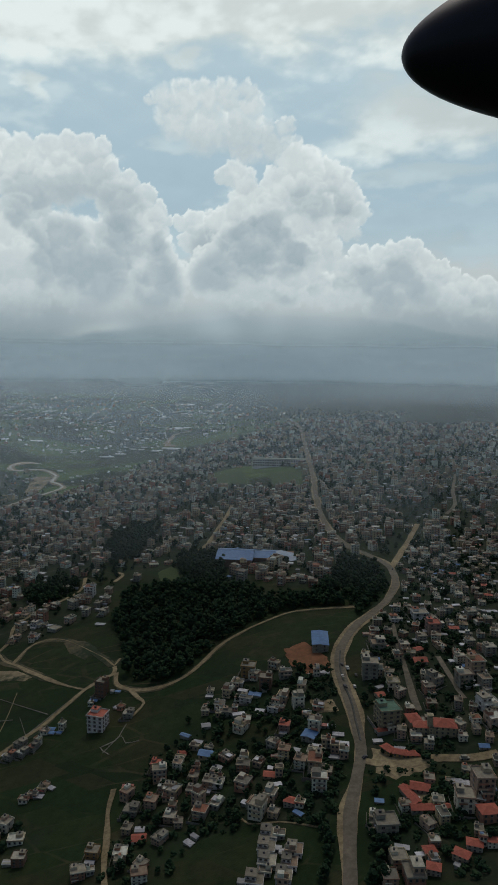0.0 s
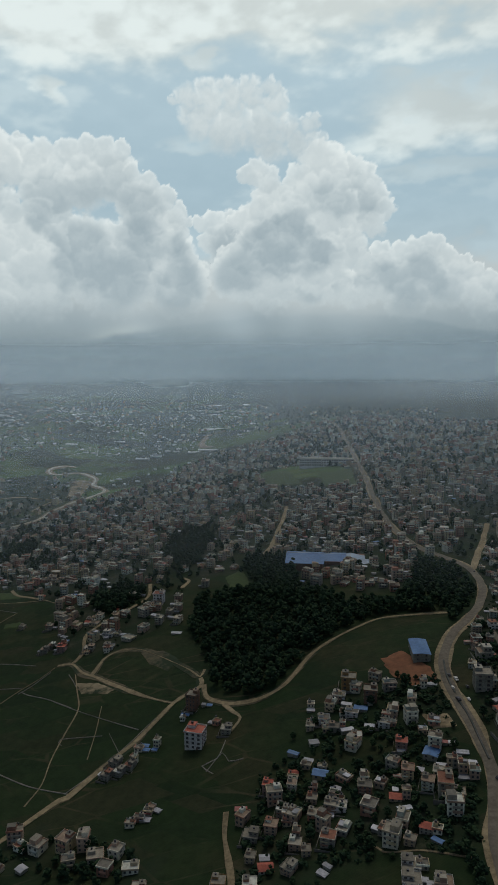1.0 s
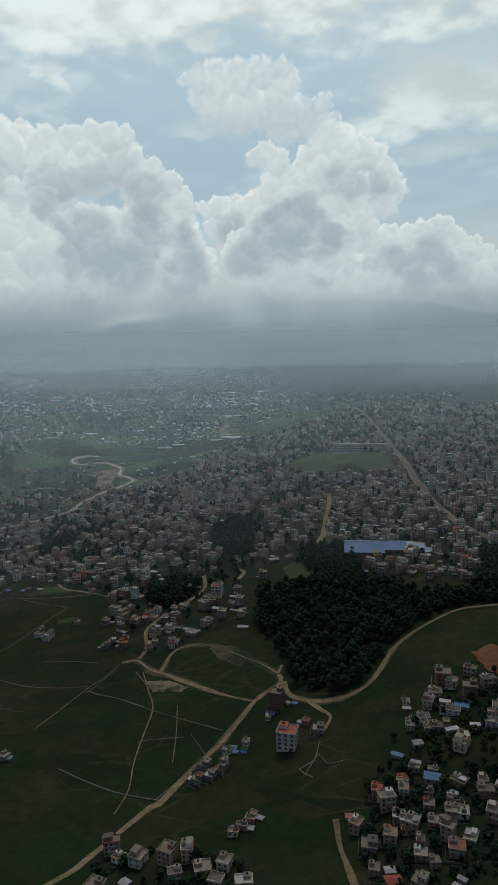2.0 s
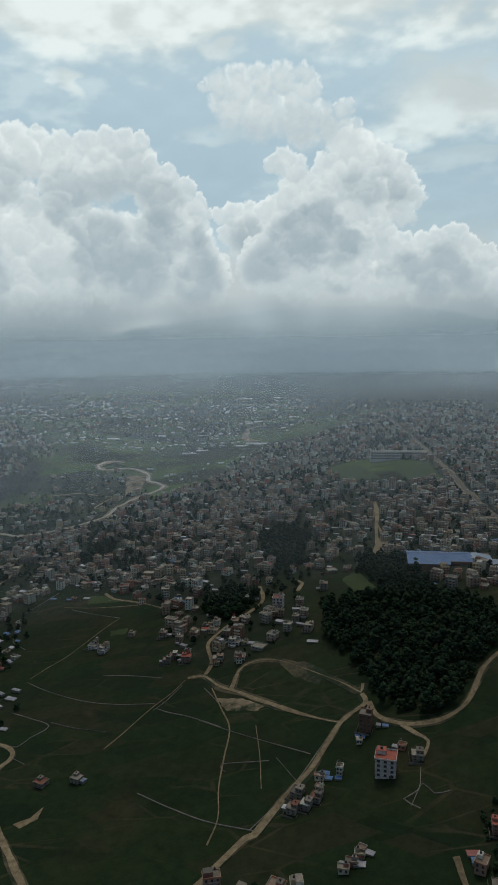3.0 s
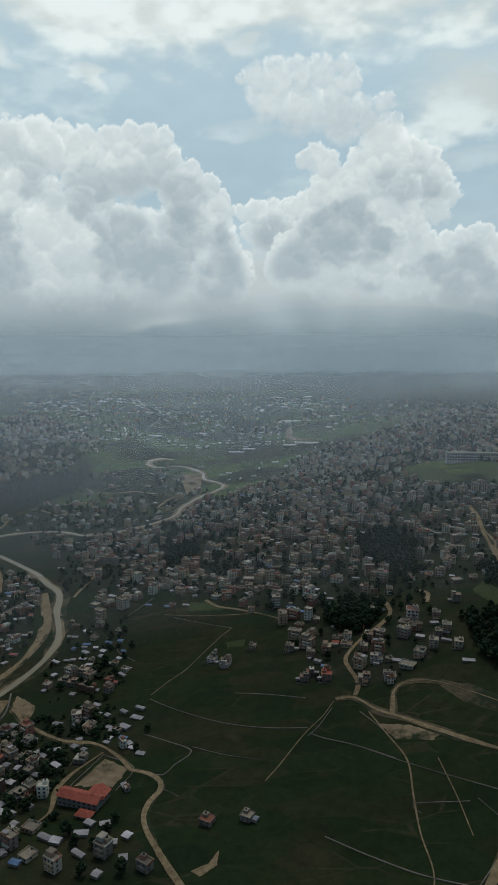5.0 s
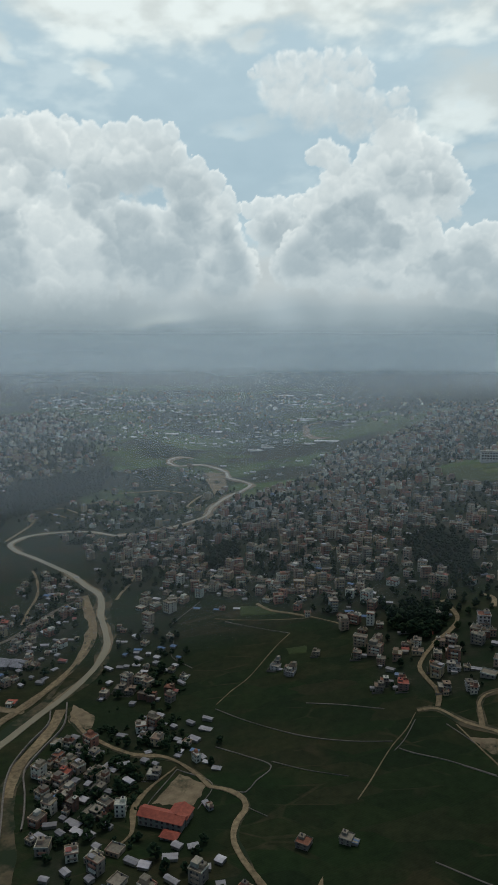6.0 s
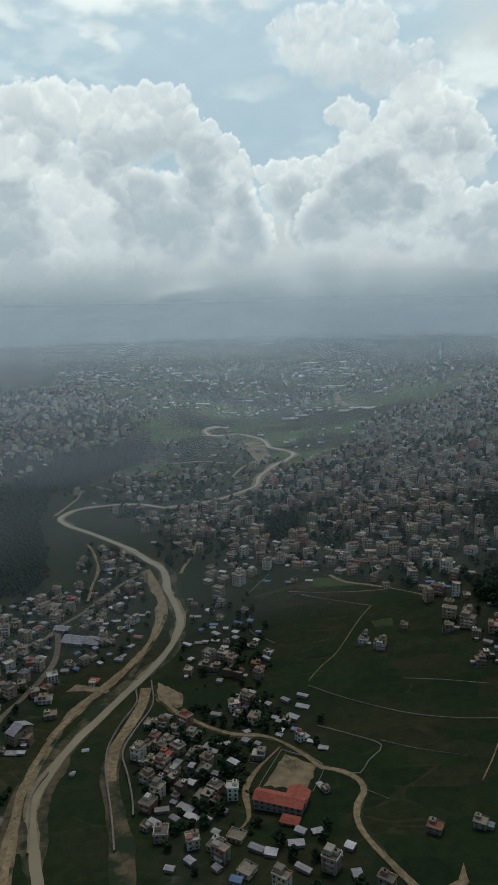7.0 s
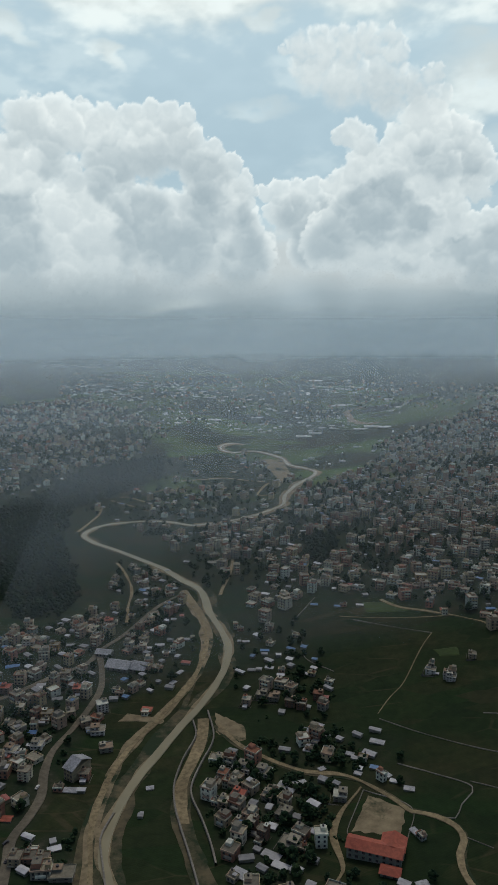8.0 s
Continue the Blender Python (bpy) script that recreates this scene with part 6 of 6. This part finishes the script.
for name, (share, poly) in QUARTERS.items():
    xs, ys = [p[0] for p in poly], [p[1] for p in poly]
    gap = 17 if name == "far" else 6.5 if name in NEAR_QUARTERS else 8.6
    gxs = np.arange(min(xs), max(xs), gap)
    gys = np.arange(min(ys), min(max(ys), 3000), gap)
    X, Y = np.meshgrid(gxs, gys)
    hit = inside(poly, X, Y)
    for p in FIELDS + [FOREST, FOREST_WEST, COPSE, COPSE_B, COPSE_C, GROVE]:
        hit &= ~inside(p, X, Y)
    hit &= ~inside(SPARSE, X, Y) | (lattice(X * 0.9, Y * 0.9, 77) > 0.66)
    X, Y = X[hit], Y[hit]
    open_ = 0.5 * layered(X / 55, Y / 55, 7, 3) + 0.5 * layered(X / 21, Y / 21, 8, 2)
    if name in NEAR_QUARTERS:
        open_ = 0.42 + 0.25 * open_
    elif name == "hillfoot":
        open_ = 0.40 + 0.3 * open_
    elif name != "far":
        open_ = open_ - 0.03 + 0.9 * (open_ - 0.5)
    for x, y, patch in zip(X.tolist(), Y.tolist(), open_.tolist()):
        x, y = x + pick.uniform(-0.42, 0.42) * gap, y + pick.uniform(-0.42, 0.42) * gap
        if pick.random() > share * max(0.06, min(1.05, 4.4 * (patch - 0.28))) or near_road(x, y, 2.4):
            if pick.random() < {"far": 0.5, "shacks": 0.15, "bankside": 0.35, "quay": 0.3}.get(name, 0.95) and not near_road(x, y, 1.5):
                TREE_SPOTS.append((x, y))
            continue
        broad = name not in NEAR_QUARTERS
        if not claim(x, y, 3.3 if broad else 2.55):
            continue
        turn = radians(pick.choice((-28, -28, -18, -35, 10, 62 - 90)) + pick.uniform(-8, 8) + (18 if x > 20 else 0))
        roll_ = pick.random()
        storeys = pick.choice((1, 1, 2, 2, 3, 3, 3, 4, 4)) if name in ("middle", "ridge", "bank", "plateau", "hillfoot") else pick.choice((1, 1, 2, 2, 2, 3, 3))
        if y < 470 and near_count < NEAR_LIMIT and roll_ > SHEDDY.get(name, 0.0):
            near_count += 1
            grow = (WIDE * pick.uniform(0.8, 1.1), WIDE * pick.uniform(0.8, 1.05), SMALL)
            if storeys == 1:
                place(pick.choice([SHEDS["tin"], SHEDS["tin"], SHEDS["white"], SHEDS["blue"]] + PITCHED), x, y, turn, grow)
            else:
                place(pick.choice(FLATS[max(2, min(5, storeys))]), x, y, turn, grow)
        elif roll_ < SHEDDY.get(name, 0.24):
            z, w, d = lie_at(x, y), pick.uniform(2.2, 5.5), pick.uniform(1.8, 3.2)
            town_sheds.box(x, y, z - 1, w, d, 2.3, turn, 0)
            town_sheds.gable(x, y, z + 1.35, w + 0.4, d + 0.4, 0.35, turn, 1)
        else:
            town_house(town, x, y, turn, *((pick.uniform(3.8, 7.0), pick.uniform(3.8, 6.2)) if broad else (pick.uniform(3.4, 5.6), pick.uniform(3.4, 5.6))), storeys, y < 760)
for x, y, r, turn in YARDS:
    for _ in range(pick.choice((0, 1, 1, 2))):
        a = pick.choice((0, 1, 2, 3)) * math.pi / 2 + turn
        e = r + pick.uniform(0.3, 1.0)
        ax, ay, w, d = x + e * math.cos(a), y + e * math.sin(a), pick.uniform(1.5, 3.2), pick.uniform(1.4, 2.6)
        if near_road(ax, ay, 0.8):
            continue
        z = lie_at(ax, ay)
        if pick.random() < 0.5:
            town_sheds.box(ax, ay, z - 1, w, d, 2.0 + 0.4 * pick.random(), turn, 0)
            town_sheds.gable(ax, ay, z + 1.2, w + 0.4, d + 0.4, 0.22, turn, 1)
        else:
            town_house(town, ax, ay, turn, w + 0.6, d + 0.6, pick.choice((1, 1, 2)), True)
tagged(new("town_houses", town.mesh("town_houses", [M_WALLS, M_ROOFS, M_GLASS, M_TANK])), "densely packed flat-roofed concrete and brick houses of the town", "houses", kind="stuff")
tagged(new("town_sheds", town_sheds.mesh("town_sheds", [M_CONCRETE, M_TINS])), "low sheds with sheet-metal roofs scattered through the town", "sheds", kind="stuff")

# pale tunnels and sheds out on the far fields
tunnels = Soup()
FAR_PLAIN = [
    (-1111, 2485), (-520, 2552), (-10, 2284), (-89, 1123), (-146, 897), (-255, 983),
    (-425, 1277), (-614, 1242),
]
xs, ys = [p[0] for p in FAR_PLAIN], [p[1] for p in FAR_PLAIN]
count = 0
while count < 300:
    x, y = pick.uniform(min(xs), max(xs)), pick.uniform(min(ys), min(max(ys), 2300))
    if not inside(FAR_PLAIN, x, y) or layered(np.array([x / 130]), np.array([y / 130]), 3, 3)[0] < 0.53:
        continue
    count += 1
    t = pick.choice((-0.15, 0.05, 1.45)) + pick.uniform(-0.1, 0.1)
    tunnels.gable(x, y, lie_at(x, y) + 1.4, pick.uniform(3.5, 12), pick.uniform(1.5, 2.8), 0.6, t, 0, 1.5)
for x, y, w, d in [
    (-162, 1686, 46, 6), (-178, 1674, 40, 6), (-151, 1287, 26, 7), (-134, 1245, 26, 7), (-170, 1279, 24, 5), (-208, 2306, 50, 8),
    (-102, 2334, 24, 8), (-66, 1679, 22, 8), (-264, 1274, 26, 4), (-244, 1304, 22, 4), (-352, 1484, 26, 4), (-424, 1378, 24, 4),
]:
    tunnels.gable(x, y, lie_at(x, y) + 1.4, w, d, 1.0, pick.uniform(-0.12, 0.02), 0, 1.6)
tagged(new("growing_tunnels", tunnels.mesh("growing_tunnels", [M_FILM])), "rows of pale plastic growing tunnels on far green fields", "greenhouses", kind="stuff")

# ---------------------------------------------------------------- woods and scattered trees
tr = random.Random(5)
WOODS = Soup()
CROWNS = [clump_soup(40 + i, h, r, n, q) for i, (h, r, n, q) in enumerate(((9, 3.4, 22, 1.5), (7, 2.8, 18, 1.3), (11, 3.6, 26, 1.6)))]


def add_crown(s, x, y, k, grow=1.0):
    c, z, base = CROWNS[k], lie_at(x, y) - 1.0, len(s.v)
    t = tr.uniform(0, 6.28)
    co, si = math.cos(t) * grow, math.sin(t) * grow
    s.v += [(x + a * co - b * si, y + a * si + b * co, z + h * grow) for a, b, h in c.v]
    s.f += [tuple(i + base for i in f) for f in c.f]
    s.m += c.m


for poly, gap in ((FOREST, 3.5), (FOREST_WEST, 4.0), (COPSE, 3.5), (COPSE_B, 4.2), (COPSE_C, 4.4), (GROVE, 3.5)):
    xs, ys = [p[0] for p in poly], [p[1] for p in poly]
    X, Y = np.meshgrid(np.arange(min(xs), max(xs), gap), np.arange(min(ys), max(ys), gap))
    hit = inside(poly, X, Y) & ~inside(CLEARING, X, Y)
    for x, y in zip(X[hit], Y[hit]):
        x, y = x + tr.uniform(-2, 2), y + tr.uniform(-2, 2)
        if not near_road(x, y, 2.5):
            add_crown(WOODS, x, y, tr.randrange(3), tr.choice((0.34, 0.45, 0.55, 0.62, 0.70, 0.88)) * tr.uniform(0.88, 1.1))
tagged(new("woods", WOODS.mesh("woods", [M_LEAVES])), "dense dark green woods on the slopes", "woods", kind="stuff")
SCATTER = Soup()
single = 0
for x, y in TREE_SPOTS:
    if y < 480 and single < 240:
        single += 1
        place(tr.choice(TREES), x, y, tr.uniform(0, 6.28), (tr.uniform(0.42, 0.78),) * 3, 0.2)
    else:
        add_crown(SCATTER, x, y, tr.randrange(3), tr.uniform(0.36, 0.68))
BUSHES = [clump_soup(60 + i, h, r, n, q) for i, (h, r, n, q) in enumerate(((6, 2.9, 11, 1.5), (4, 2.4, 9, 1.3), (7.5, 2.6, 12, 1.5)))]
CROWNS += BUSHES
for name in NEAR_QUARTERS:
    poly = QUARTERS[name][1]
    xs, ys = [p[0] for p in poly], [p[1] for p in poly]
    X, Y = np.meshgrid(np.arange(min(xs), max(xs), 3.2), np.arange(min(ys), max(ys), 3.2))
    hit = inside(poly, X, Y) & (layered(X / 16, Y / 16, 27, 3) > (0.44 if name in ("south", "east", "edge", "riverside") else 0.70 if name in ("shacks", "bankside", "corner", "quay") else 0.60))
    for x, y in zip(X[hit].tolist(), Y[hit].tolist()):
        x, y = x + tr.uniform(-1.5, 1.5), y + tr.uniform(-1.5, 1.5)
        if not near_road(x, y, 0.8) and claim(x, y, 0.75):
            add_crown(SCATTER, x, y, 3 + tr.randrange(3), tr.uniform(0.30, 0.62))
tagged(new("garden_trees", SCATTER.mesh("garden_trees", [M_LEAVES])), "dark green trees and bushes between the houses", "trees", kind="stuff")


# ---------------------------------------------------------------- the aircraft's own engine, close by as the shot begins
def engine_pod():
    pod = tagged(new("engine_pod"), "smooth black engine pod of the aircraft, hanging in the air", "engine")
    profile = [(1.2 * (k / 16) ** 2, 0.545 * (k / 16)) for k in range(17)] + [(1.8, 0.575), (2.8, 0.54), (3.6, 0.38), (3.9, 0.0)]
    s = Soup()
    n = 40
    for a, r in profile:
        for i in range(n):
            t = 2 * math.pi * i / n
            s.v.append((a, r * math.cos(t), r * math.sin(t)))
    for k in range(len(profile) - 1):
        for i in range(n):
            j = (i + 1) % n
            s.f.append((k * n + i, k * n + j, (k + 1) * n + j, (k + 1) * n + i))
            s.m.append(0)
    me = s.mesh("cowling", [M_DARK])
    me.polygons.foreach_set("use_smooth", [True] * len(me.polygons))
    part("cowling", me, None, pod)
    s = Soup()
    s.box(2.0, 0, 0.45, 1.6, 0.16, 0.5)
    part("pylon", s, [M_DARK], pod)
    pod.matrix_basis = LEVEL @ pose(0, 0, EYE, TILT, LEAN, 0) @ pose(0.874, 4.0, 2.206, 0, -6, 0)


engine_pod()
